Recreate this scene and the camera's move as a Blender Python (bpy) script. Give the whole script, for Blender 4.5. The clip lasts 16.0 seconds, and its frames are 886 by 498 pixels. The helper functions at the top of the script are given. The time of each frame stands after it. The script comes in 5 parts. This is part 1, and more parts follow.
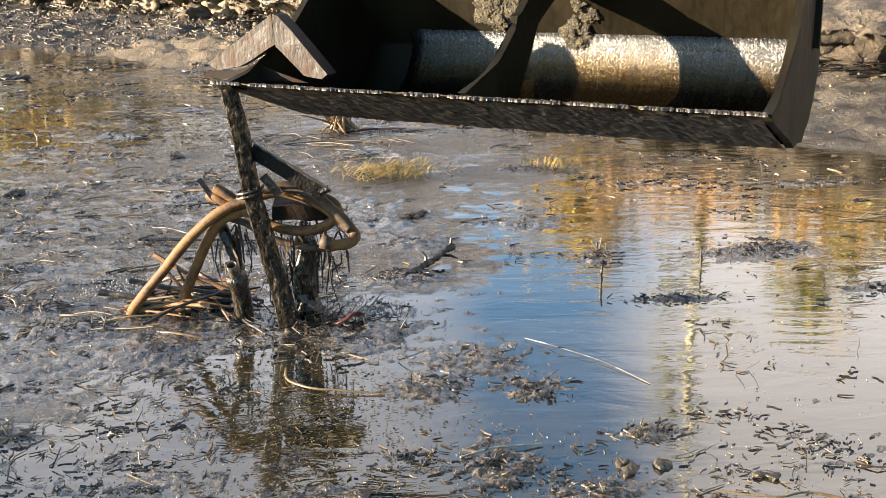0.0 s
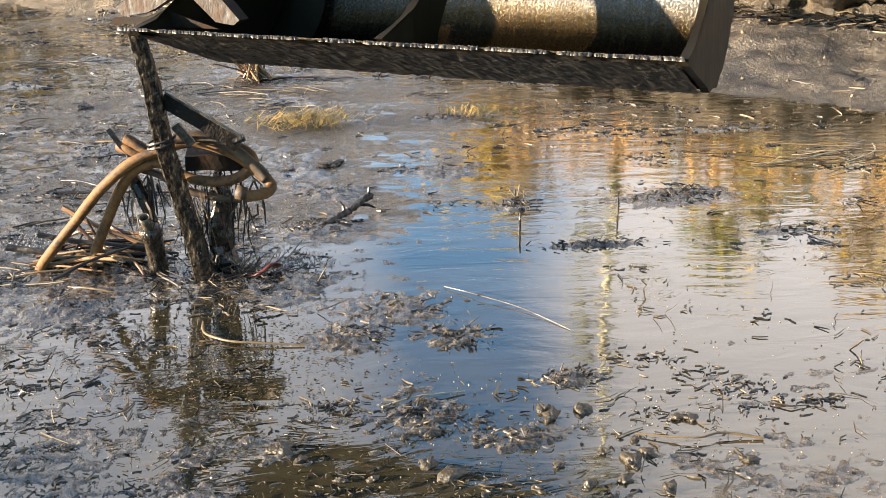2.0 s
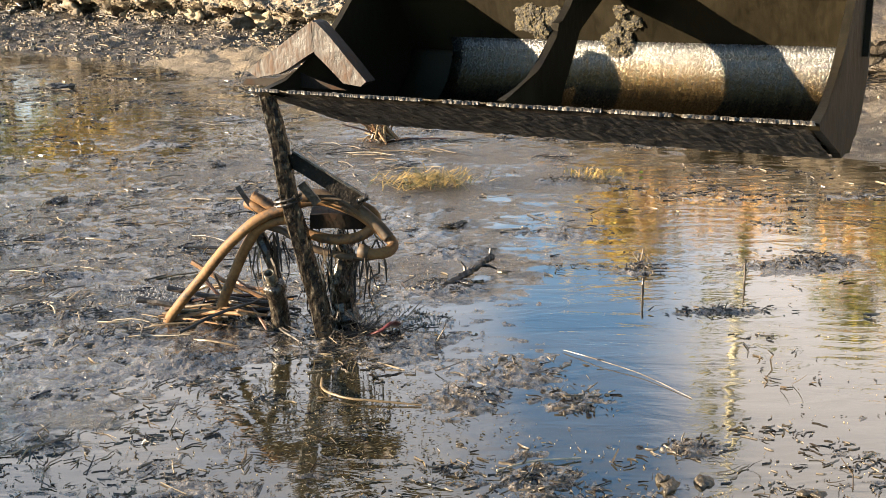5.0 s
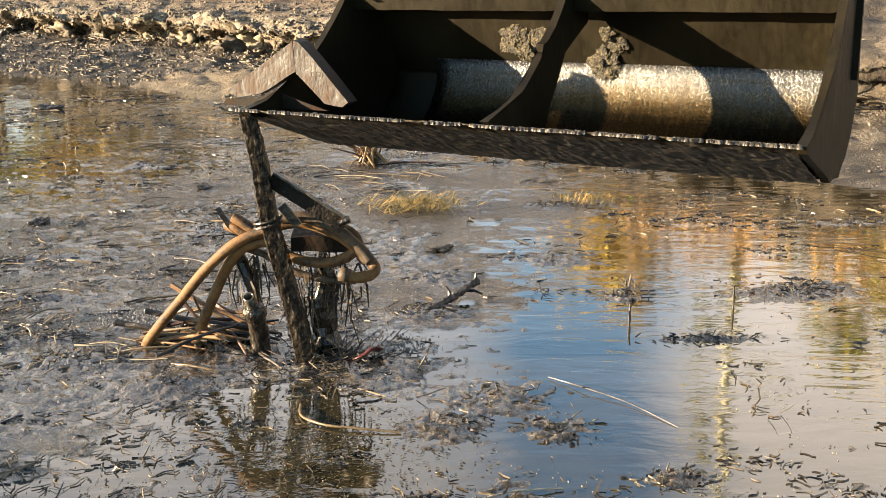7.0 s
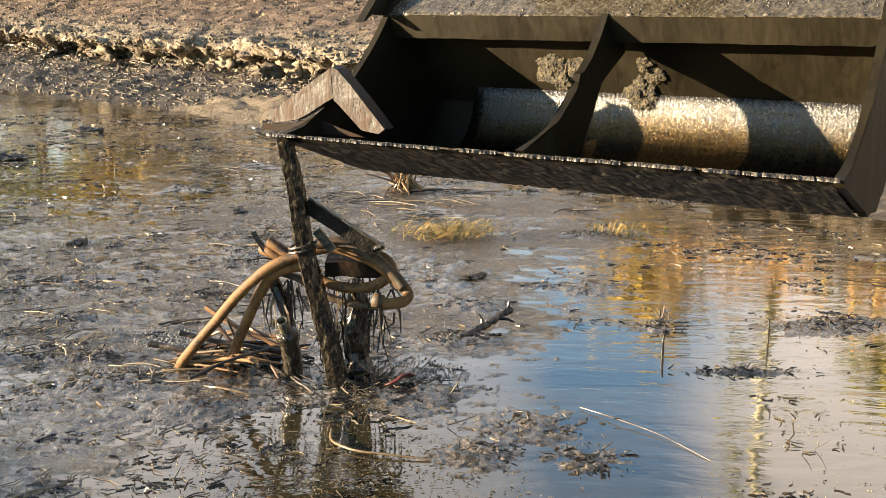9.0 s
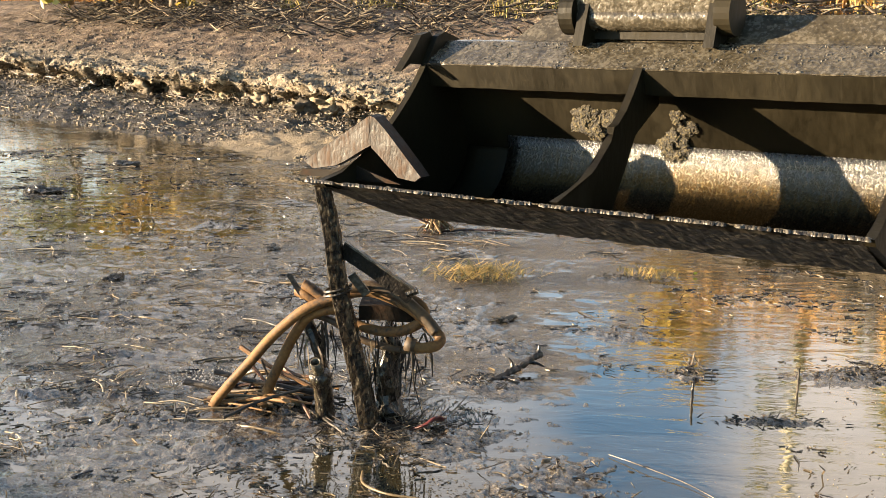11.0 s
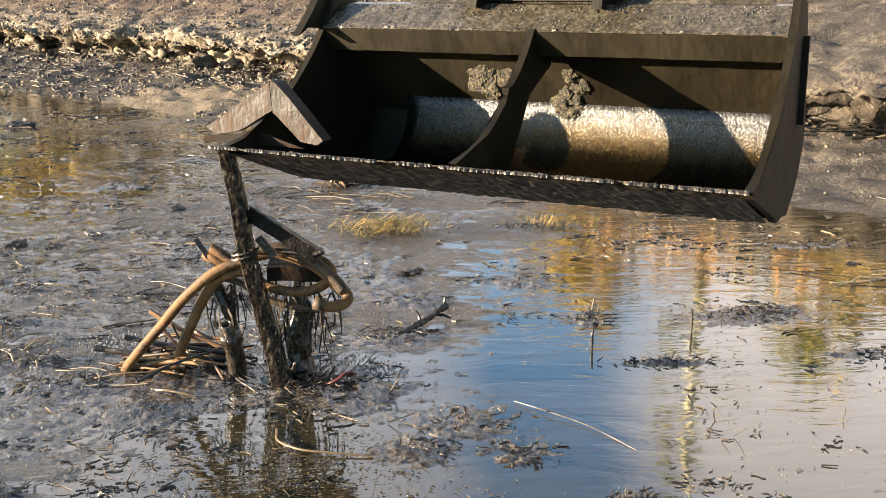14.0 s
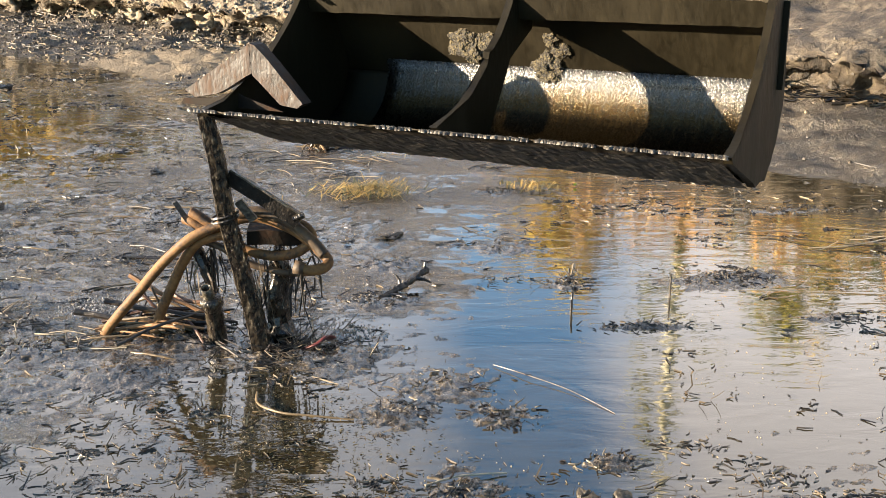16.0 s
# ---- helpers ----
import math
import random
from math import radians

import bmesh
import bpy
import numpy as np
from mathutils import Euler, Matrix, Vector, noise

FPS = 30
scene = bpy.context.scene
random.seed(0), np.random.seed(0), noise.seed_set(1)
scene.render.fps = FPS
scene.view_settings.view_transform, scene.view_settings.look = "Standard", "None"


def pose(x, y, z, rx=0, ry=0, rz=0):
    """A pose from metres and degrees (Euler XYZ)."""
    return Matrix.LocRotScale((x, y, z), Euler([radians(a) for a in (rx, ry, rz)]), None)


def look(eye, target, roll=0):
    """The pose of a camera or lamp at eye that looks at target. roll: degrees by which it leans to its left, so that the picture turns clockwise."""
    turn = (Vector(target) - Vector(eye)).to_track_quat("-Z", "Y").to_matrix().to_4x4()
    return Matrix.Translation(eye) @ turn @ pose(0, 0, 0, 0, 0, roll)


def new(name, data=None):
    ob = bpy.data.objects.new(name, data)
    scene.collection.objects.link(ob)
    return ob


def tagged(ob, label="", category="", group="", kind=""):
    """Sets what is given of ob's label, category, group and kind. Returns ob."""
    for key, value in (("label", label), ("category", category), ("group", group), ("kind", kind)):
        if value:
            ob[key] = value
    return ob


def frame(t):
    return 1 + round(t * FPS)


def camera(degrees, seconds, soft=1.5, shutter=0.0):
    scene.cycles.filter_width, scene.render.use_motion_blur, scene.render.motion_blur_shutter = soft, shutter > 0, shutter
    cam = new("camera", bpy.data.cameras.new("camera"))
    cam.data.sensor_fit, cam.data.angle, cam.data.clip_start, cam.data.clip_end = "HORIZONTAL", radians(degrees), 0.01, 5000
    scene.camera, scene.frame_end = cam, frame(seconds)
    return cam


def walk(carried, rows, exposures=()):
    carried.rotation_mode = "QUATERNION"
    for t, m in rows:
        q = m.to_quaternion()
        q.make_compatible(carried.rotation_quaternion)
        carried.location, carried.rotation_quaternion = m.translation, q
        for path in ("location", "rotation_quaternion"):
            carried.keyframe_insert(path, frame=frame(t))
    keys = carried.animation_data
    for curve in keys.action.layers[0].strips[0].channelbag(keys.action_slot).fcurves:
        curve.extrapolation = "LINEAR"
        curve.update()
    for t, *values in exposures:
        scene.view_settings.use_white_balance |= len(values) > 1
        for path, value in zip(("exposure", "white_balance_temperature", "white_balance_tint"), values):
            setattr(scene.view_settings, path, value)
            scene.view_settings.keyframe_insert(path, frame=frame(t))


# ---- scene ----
cam = camera(42.0, 16.0, soft=0.6)
PATH = [
    (0, (-0.031, 0.097, 1.436), (-0.023, 2.013, 0.863), -0.8),
    (0.5, (-0.032, 0.099, 1.435), (-0.005, 2.012, 0.851), -0.7),
    (1, (-0.031, 0.099, 1.434), (0.03, 2.004, 0.827), -0.6),
    (1.5, (-0.037, 0.121, 1.43), (0.068, 2.014, 0.796), -0.5),
    (2, (-0.035, 0.124, 1.424), (0.114, 2.007, 0.767), -0.3),
    (2.5, (-0.042, 0.11, 1.417), (0.14, 1.99, 0.759), 0.2),
    (3, (-0.039, 0.109, 1.417), (0.145, 1.99, 0.764), 0.3),
    (3.5, (-0.037, 0.119, 1.425), (0.095, 2.007, 0.778), -0.0),
    (4, (-0.029, 0.116, 1.429), (0.046, 2.012, 0.797), -0.1),
    (4.2, (-0.034, 0.108, 1.429), (0.008, 2.01, 0.811), -0.3),
    (6.3, (0.008, 0.199, 1.396), (-0.115, 2.133, 0.904), -1.1),
    (6.5, (0.009, 0.198, 1.397), (-0.079, 2.131, 0.891), -0.7),
    (7, (0.011, 0.203, 1.396), (-0.041, 2.135, 0.885), -0.4),
    (7.5, (0.012, 0.203, 1.397), (-0.039, 2.137, 0.889), -0.4),
    (8, (0.013, 0.197, 1.4), (-0.054, 2.133, 0.903), -0.3),
    (8.5, (0.011, 0.2, 1.397), (-0.078, 2.14, 0.916), -0.0),
    (9, (0.01, 0.198, 1.397), (-0.1, 2.14, 0.932), 0.2),
    (9.5, (0.008, 0.197, 1.396), (-0.123, 2.142, 0.949), 0.4),
    (9.7, (0.008, 0.19, 1.398), (-0.131, 2.137, 0.961), 0.5),
    (11.8, (-0.011, 0.132, 1.468), (-0.176, 2.083, 1.061), 0.8),
    (12, (-0.011, 0.127, 1.467), (-0.176, 2.078, 1.06), 0.5),
    (12.5, (-0.011, 0.132, 1.467), (-0.153, 2.085, 1.062), 0.4),
    (13, (-0.009, 0.118, 1.478), (-0.111, 2.071, 1.057), 0.1),
    (13.5, (0.002, 0.089, 1.505), (-0.055, 2.037, 1.055), -0.1),
    (14, (0.01, 0.059, 1.516), (0.012, 1.996, 1.016), -0.0),
    (14.5, (-0.001, 0.054, 1.514), (-0.039, 1.961, 0.912), -0.3),
    (15, (0.005, 0.039, 1.514), (-0.012, 1.945, 0.908), -0.4),
    (15.5, (0.01, 0.049, 1.515), (0.029, 1.965, 0.941), -0.0),
    (16, (0.011, 0.054, 1.514), (0.047, 1.974, 0.956), 0.4),
]
# the clip's camera warms its white balance in the middle of the shot
LIGHT = [(0, 2.36, 6500, 10), (4.2, 2.36, 6550, 10), (6.3, 2.30, 7150, 10), (9.7, 2.26, 7300, 10), (12.5, 2.20, 7100, 10), (14, 2.26, 6650, 10), (16, 2.29, 6500, 10)]
walk(cam, [(t, look(eye, target, roll)) for t, eye, target, roll in PATH], LIGHT)

# ---- world, sun ----
SUN_WAY = Vector((-1.66, -0.18, 0.225)).normalized()
world = bpy.data.worlds.new("world")
scene.world = world
world.use_nodes = True
wn, wl = world.node_tree.nodes, world.node_tree.links
wn.clear()
w_out = wn.new("ShaderNodeOutputWorld")
w_bg = wn.new("ShaderNodeBackground")
w_sky = wn.new("ShaderNodeTexSky")
w_sky.sky_type, w_sky.sun_disc = "NISHITA", False
w_sky.sun_elevation = math.asin(SUN_WAY.z)
w_sky.sun_rotation = math.atan2(SUN_WAY.x, SUN_WAY.y)
w_sky.air_density, w_sky.dust_density, w_sky.ozone_density = 1.0, 0.4, 2.7
w_co = wn.new("ShaderNodeTexCoord")
w_map = wn.new("ShaderNodeMapping")
w_map.inputs["Scale"].default_value = (1.0, 1.0, 1.9)
w_map.inputs["Location"].default_value = (0.62, 0.2, 0.1)
w_noise = wn.new("ShaderNodeTexNoise")
w_noise.inputs["Scale"].default_value = 2.1
w_noise.inputs["Detail"].default_value = 6.0
w_noise.inputs["Roughness"].default_value = 0.52
w_ramp = wn.new("ShaderNodeValToRGB")
w_ramp.color_ramp.elements[0].position, w_ramp.color_ramp.elements[1].position = 0.36, 0.72
w_mix = wn.new("ShaderNodeMix")
w_mix.data_type = "RGBA"
w_mix.inputs["B"].default_value = (3.55, 3.3, 3.2, 1)
wl.new(w_co.outputs["Generated"], w_map.inputs["Vector"])
wl.new(w_map.outputs["Vector"], w_noise.inputs["Vector"])
# the clouds thicken towards the north, with one clear lane in them
w_sep = wn.new("ShaderNodeSeparateXYZ")
wl.new(w_co.outputs["Generated"], w_sep.inputs["Vector"])


def w_math(op, a, c, d=0.0):
    x = wn.new("ShaderNodeMath")
    x.operation = op
    for k, v in enumerate((a, c, d)):
        if isinstance(v, float):
            x.inputs[k].default_value = v
        else:
            wl.new(v, x.inputs[k])
    return x.outputs[0]


w_off = w_math("MULTIPLY_ADD", w_sep.outputs["X"], 12.0, -1.22)
w_lane = w_math("POWER", 2.718, w_math("MULTIPLY", w_math("MULTIPLY", w_off, w_off), -1.0))
w_north = w_math("MULTIPLY_ADD", w_sep.outputs["Y"], 0.30, -0.14)
w_east = w_math("MULTIPLY_ADD", w_sep.outputs["X"], 0.25, w_north)
w_sum = w_math("ADD", w_noise.outputs["Fac"], w_math("MULTIPLY_ADD", w_lane, -0.30, w_east))
wl.new(w_sum, w_ramp.inputs["Fac"])
wl.new(w_ramp.outputs["Color"], w_mix.inputs["Factor"])
wl.new(w_sky.outputs["Color"], w_mix.inputs["A"])
wl.new(w_mix.outputs["Result"], w_bg.inputs["Color"])
w_bg.inputs["Strength"].default_value = 0.11
wl.new(w_bg.outputs["Background"], w_out.inputs["Surface"])

sun_data = bpy.data.lights.new("sun", "SUN")
sun_data.energy, sun_data.angle, sun_data.color = 5.0, radians(0.5), (1.0, 0.82, 0.60)
sun = new("sun", sun_data)
sun.matrix_world = look(SUN_WAY * 60, (0, 0, 0))


# ---- materials ----
def ramp_node(n, stops):
    r = n.new("ShaderNodeValToRGB")
    els = r.color_ramp.elements
    while len(els) < len(stops):
        els.new(0.5)
    for e, (p, c) in zip(els, stops):
        e.position, e.color = p, (*c, 1) if len(c) == 3 else c
    return r


def surface(name, stops, scale=6.0, rough=(0.5, 0.8), metal=0.0, bump=0.3, bump_scale=40.0, stretch=(1, 1, 1),
            fine=0.35, per_island=0.0, per_object=0.0, coords="Object", dist=0.01, spec=0.5, coat=0.0):
    """A surface whose colour runs over stops by coarse and fine noise, with roughness and relief of its own."""
    m = bpy.data.materials.new(name)
    m.use_nodes = True
    n, l = m.node_tree.nodes, m.node_tree.links
    b = n["Principled BSDF"]
    co = n.new("ShaderNodeTexCoord")
    mp = n.new("ShaderNodeMapping")
    mp.inputs["Scale"].default_value = stretch
    l.new(co.outputs[coords], mp.inputs["Vector"])
    a = n.new("ShaderNodeTexNoise")
    a.inputs["Scale"].default_value, a.inputs["Detail"].default_value, a.inputs["Roughness"].default_value = scale, 5.0, 0.6
    f = n.new("ShaderNodeTexNoise")
    f.inputs["Scale"].default_value, f.inputs["Detail"].default_value = bump_scale, 4.0
    l.new(mp.outputs["Vector"], a.inputs["Vector"])
    l.new(mp.outputs["Vector"], f.inputs["Vector"])
    mixed = n.new("ShaderNodeMix")
    mixed.inputs["Factor"].default_value = fine
    l.new(a.outputs["Fac"], mixed.inputs["A"])
    l.new(f.outputs["Fac"], mixed.inputs["B"])
    value = mixed.outputs["Result"]
    for amount, kind, out in ((per_island, "ShaderNodeNewGeometry", "Random Per Island"), (per_object, "ShaderNodeObjectInfo", "Random")):
        if amount:
            g = n.new(kind)
            k = n.new("ShaderNodeMix")
            k.inputs["Factor"].default_value = amount
            l.new(value, k.inputs["A"])
            l.new(g.outputs[out], k.inputs["B"])
            value = k.outputs["Result"]
    r = ramp_node(n, stops)
    l.new(value, r.inputs["Fac"])
    l.new(r.outputs["Color"], b.inputs["Base Color"])
    rr = n.new("ShaderNodeMapRange")
    rr.inputs["From Min"].default_value, rr.inputs["From Max"].default_value = 0.35, 0.65
    rr.inputs["To Min"].default_value, rr.inputs["To Max"].default_value = rough
    l.new(value, rr.inputs["Value"])
    l.new(rr.outputs["Result"], b.inputs["Roughness"])
    b.inputs["Metallic"].default_value = metal
    b.inputs["Specular IOR Level"].default_value = spec
    b.inputs["Coat Weight"].default_value = coat
    b.inputs["Coat Roughness"].default_value = 0.15
    bp = n.new("ShaderNodeBump")
    bp.inputs["Strength"].default_value, bp.inputs["Distance"].default_value = bump, dist
    l.new(mixed.outputs["Result"], bp.inputs["Height"])
    l.new(bp.outputs["Normal"], b.inputs["Normal"])
    return m


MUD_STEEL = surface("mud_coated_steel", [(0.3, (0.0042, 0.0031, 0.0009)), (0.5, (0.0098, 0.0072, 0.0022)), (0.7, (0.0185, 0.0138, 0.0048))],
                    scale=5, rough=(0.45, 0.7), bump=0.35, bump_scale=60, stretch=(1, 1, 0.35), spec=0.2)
POST_DARK = surface("wet_black_mud_bar", [(0.42, (0.004, 0.003, 0.002)), (0.58, (0.014, 0.010, 0.007)), (0.70, (0.10, 0.08, 0.055))],
                    scale=60, rough=(0.45, 0.7), bump=0.8, bump_scale=110, fine=0.5, dist=0.006, spec=0.2)
MUD_FILM = surface("glossy_silt", [(0.38, (0.015, 0.012, 0.008)), (0.5, (0.075, 0.061, 0.045)), (0.62, (0.19, 0.16, 0.125))],
                   scale=9, rough=(0.10, 0.30), bump=1.0, bump_scale=70, fine=0.5, dist=0.03, coat=0.8)
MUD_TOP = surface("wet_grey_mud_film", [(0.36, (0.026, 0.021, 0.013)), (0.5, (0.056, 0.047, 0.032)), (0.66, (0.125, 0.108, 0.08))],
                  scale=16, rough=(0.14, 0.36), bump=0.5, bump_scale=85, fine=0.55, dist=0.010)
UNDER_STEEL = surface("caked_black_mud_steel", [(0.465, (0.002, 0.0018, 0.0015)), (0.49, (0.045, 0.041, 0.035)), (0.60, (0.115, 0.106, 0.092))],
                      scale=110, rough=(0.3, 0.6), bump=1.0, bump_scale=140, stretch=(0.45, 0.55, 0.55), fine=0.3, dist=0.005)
PALE_REED = surface("bleached_reed", [(0.2, (0.06, 0.042, 0.024)), (0.5, (0.22, 0.165, 0.10)), (0.8, (0.44, 0.37, 0.26))],
                    scale=14, rough=(0.35, 0.6), bump=0.3, bump_scale=60, per_object=0.5)
LIP_EDGE = surface("muddy_cutting_edge", [(0.38, (0.010, 0.008, 0.006)), (0.5, (0.055, 0.046, 0.033)), (0.64, (0.18, 0.16, 0.125))],
                   scale=24, rough=(0.25, 0.5), bump=0.8, bump_scale=90, dist=0.01)
RUST = surface("rusted_steel", [(0.42, (0.004, 0.0022, 0.0014)), (0.50, (0.019, 0.0080, 0.0028)), (0.64, (0.052, 0.023, 0.0078))],
               scale=20, rough=(0.5, 0.85), bump=0.8, bump_scale=70, stretch=(1, 1, 0.5), fine=0.45)
RUST_AND_SHADOW = surface("dark_rust_and_shadow", [(0.3, (0.004, 0.003, 0.002)), (0.5, (0.011, 0.007, 0.004)), (0.7, (0.04, 0.02, 0.011))],
                    scale=12, rough=(0.6, 0.9), bump=0.5, bump_scale=80, spec=0.15)
POST_MUD = surface("mud_crusted_post", [(0.42, (0.007, 0.005, 0.0035)), (0.52, (0.022, 0.0165, 0.010)), (0.60, (0.052, 0.040, 0.026)), (0.66, (0.24, 0.20, 0.145))],
                   scale=45, rough=(0.15, 0.42), bump=1.0, bump_scale=130, stretch=(1, 1, 0.35), fine=0.5, dist=0.008)
HOSE = surface("mud_dusted_hose", [(0.38, (0.030, 0.017, 0.008)), (0.455, (0.11, 0.051, 0.0145)), (0.56, (0.175, 0.088, 0.027)), (0.7, (0.24, 0.14, 0.055))],
               scale=13, rough=(0.6, 0.85), bump=0.5, bump_scale=90, dist=0.006)
HOSE_DARK = surface("dark_muddy_hose", [(0.3, (0.02, 0.013, 0.008)), (0.5, (0.06, 0.038, 0.02)), (0.7, (0.14, 0.088, 0.045))],
                    scale=14, rough=(0.5, 0.8), bump=0.4, bump_scale=80)
WET_WOOD = surface("wet_black_wood", [(0.32, (0.004, 0.003, 0.0025)), (0.5, (0.014, 0.010, 0.007)), (0.7, (0.05, 0.037, 0.025))],
                   scale=12, rough=(0.25, 0.6), bump=0.8, bump_scale=60, per_object=0.3, dist=0.01)
RED_TWIG = surface("red_brown_twig", [(0.3, (0.03, 0.011, 0.006)), (0.5, (0.10, 0.042, 0.018)), (0.7, (0.24, 0.13, 0.055))],
                   scale=9, rough=(0.4, 0.7), bump=0.4, bump_scale=60, per_object=0.6)
STRAW = surface("wet_straw", [(0.2, (0.04, 0.025, 0.012)), (0.5, (0.15, 0.105, 0.052)), (0.8, (0.34, 0.27, 0.165))],
                scale=8, rough=(0.35, 0.65), bump=0.2, bump_scale=50, per_island=0.75, per_object=0.2)
DARK_BITS = surface("black_plant_bits", [(0.2, (0.005, 0.004, 0.003)), (0.5, (0.025, 0.019, 0.012)), (0.8, (0.13, 0.10, 0.062))],
                    scale=10, rough=(0.18, 0.5), bump=0.4, bump_scale=60, per_island=0.7)
CLOD = surface("wet_mud_clod", [(0.3, (0.007, 0.0055, 0.004)), (0.5, (0.022, 0.017, 0.011)), (0.74, (0.095, 0.077, 0.052))],
               scale=22, rough=(0.10, 0.38), bump=1.0, bump_scale=80, per_island=0.35, dist=0.025)
SHRED = surface("wet_brown_shred", [(0.2, (0.008, 0.006, 0.004)), (0.5, (0.045, 0.035, 0.023)), (0.85, (0.24, 0.195, 0.14))],
                scale=40, rough=(0.15, 0.45), bump=0.6, bump_scale=120, per_island=0.75, dist=0.01)
DRY_CLOD = surface("pale_clay_clod", [(0.38, (0.03, 0.022, 0.013)), (0.5, (0.115, 0.088, 0.058)), (0.64, (0.31, 0.258, 0.18))],
                   scale=10, rough=(0.7, 0.95), bump=1.0, bump_scale=32, per_object=0.3, dist=0.02)
BANK_CRUMB = surface("bank_soil_crumb", [(0.3, (0.012, 0.009, 0.006)), (0.5, (0.07, 0.05, 0.031)), (0.75, (0.26, 0.205, 0.13))],
                     scale=7, rough=(0.5, 0.9), bump=0.8, bump_scale=40, per_island=0.5, dist=0.02)
GRASS = surface("autumn_grass", [(0.2, (0.06, 0.075, 0.015)), (0.5, (0.20, 0.17, 0.035)), (0.8, (0.42, 0.31, 0.10))],
                scale=3, rough=(0.5, 0.7), bump=0.1, bump_scale=30, per_island=0.7)
TUFT = surface("yellow_green_tuft", [(0.2, (0.06, 0.065, 0.012)), (0.5, (0.27, 0.175, 0.04)), (0.8, (0.50, 0.32, 0.095))],
               scale=3, rough=(0.5, 0.7), bump=0.1, bump_scale=30, per_island=0.8)
REED = surface("orange_brown_reed", [(0.2, (0.16, 0.065, 0.014)), (0.5, (0.42, 0.21, 0.05)), (0.8, (0.60, 0.40, 0.15))],
               scale=2, rough=(0.5, 0.8), bump=0.1, bump_scale=30, per_island=0.7)
ROOT = surface("root_tangle", [(0.25, (0.007, 0.005, 0.004)), (0.55, (0.040, 0.028, 0.018)), (0.85, (0.34, 0.27, 0.185))],
               scale=4, rough=(0.6, 0.9), bump=0.3, bump_scale=40, per_island=0.7)
BARK = surface("bark", [(0.3, (0.05, 0.035, 0.025)), (0.5, (0.13, 0.10, 0.07)), (0.7, (0.26, 0.2, 0.14))], scale=4, bump=0.6, bump_scale=30)
BIRCH = surface("birch_bark", [(0.33, (0.05, 0.045, 0.03)), (0.44, (0.5, 0.45, 0.28)), (0.7, (0.72, 0.68, 0.5))], scale=5, bump=0.3,
                bump_scale=20, stretch=(1, 1, 2.5))
LEAF_GOLD = surface("golden_leaf", [(0.2, (0.28, 0.16, 0.02)), (0.5, (0.45, 0.28, 0.04)), (0.8, (0.55, 0.42, 0.08))], per_island=0.8, bump=0.0)
LEAF_GREEN = surface("olive_leaf", [(0.2, (0.05, 0.075, 0.012)), (0.5, (0.14, 0.15, 0.02)), (0.8, (0.33, 0.27, 0.04))], per_island=0.8, bump=0.0)
LEAF_LIME = surface("lime_leaf", [(0.3, (0.35, 0.38, 0.03)), (0.7, (0.5, 0.5, 0.06))], bump=0.0)
RED_PLASTIC = surface("dull_red_plastic", [(0.3, (0.05, 0.010, 0.010)), (0.7, (0.13, 0.025, 0.022))], scale=12, rough=(0.3, 0.5), bump=0.2)


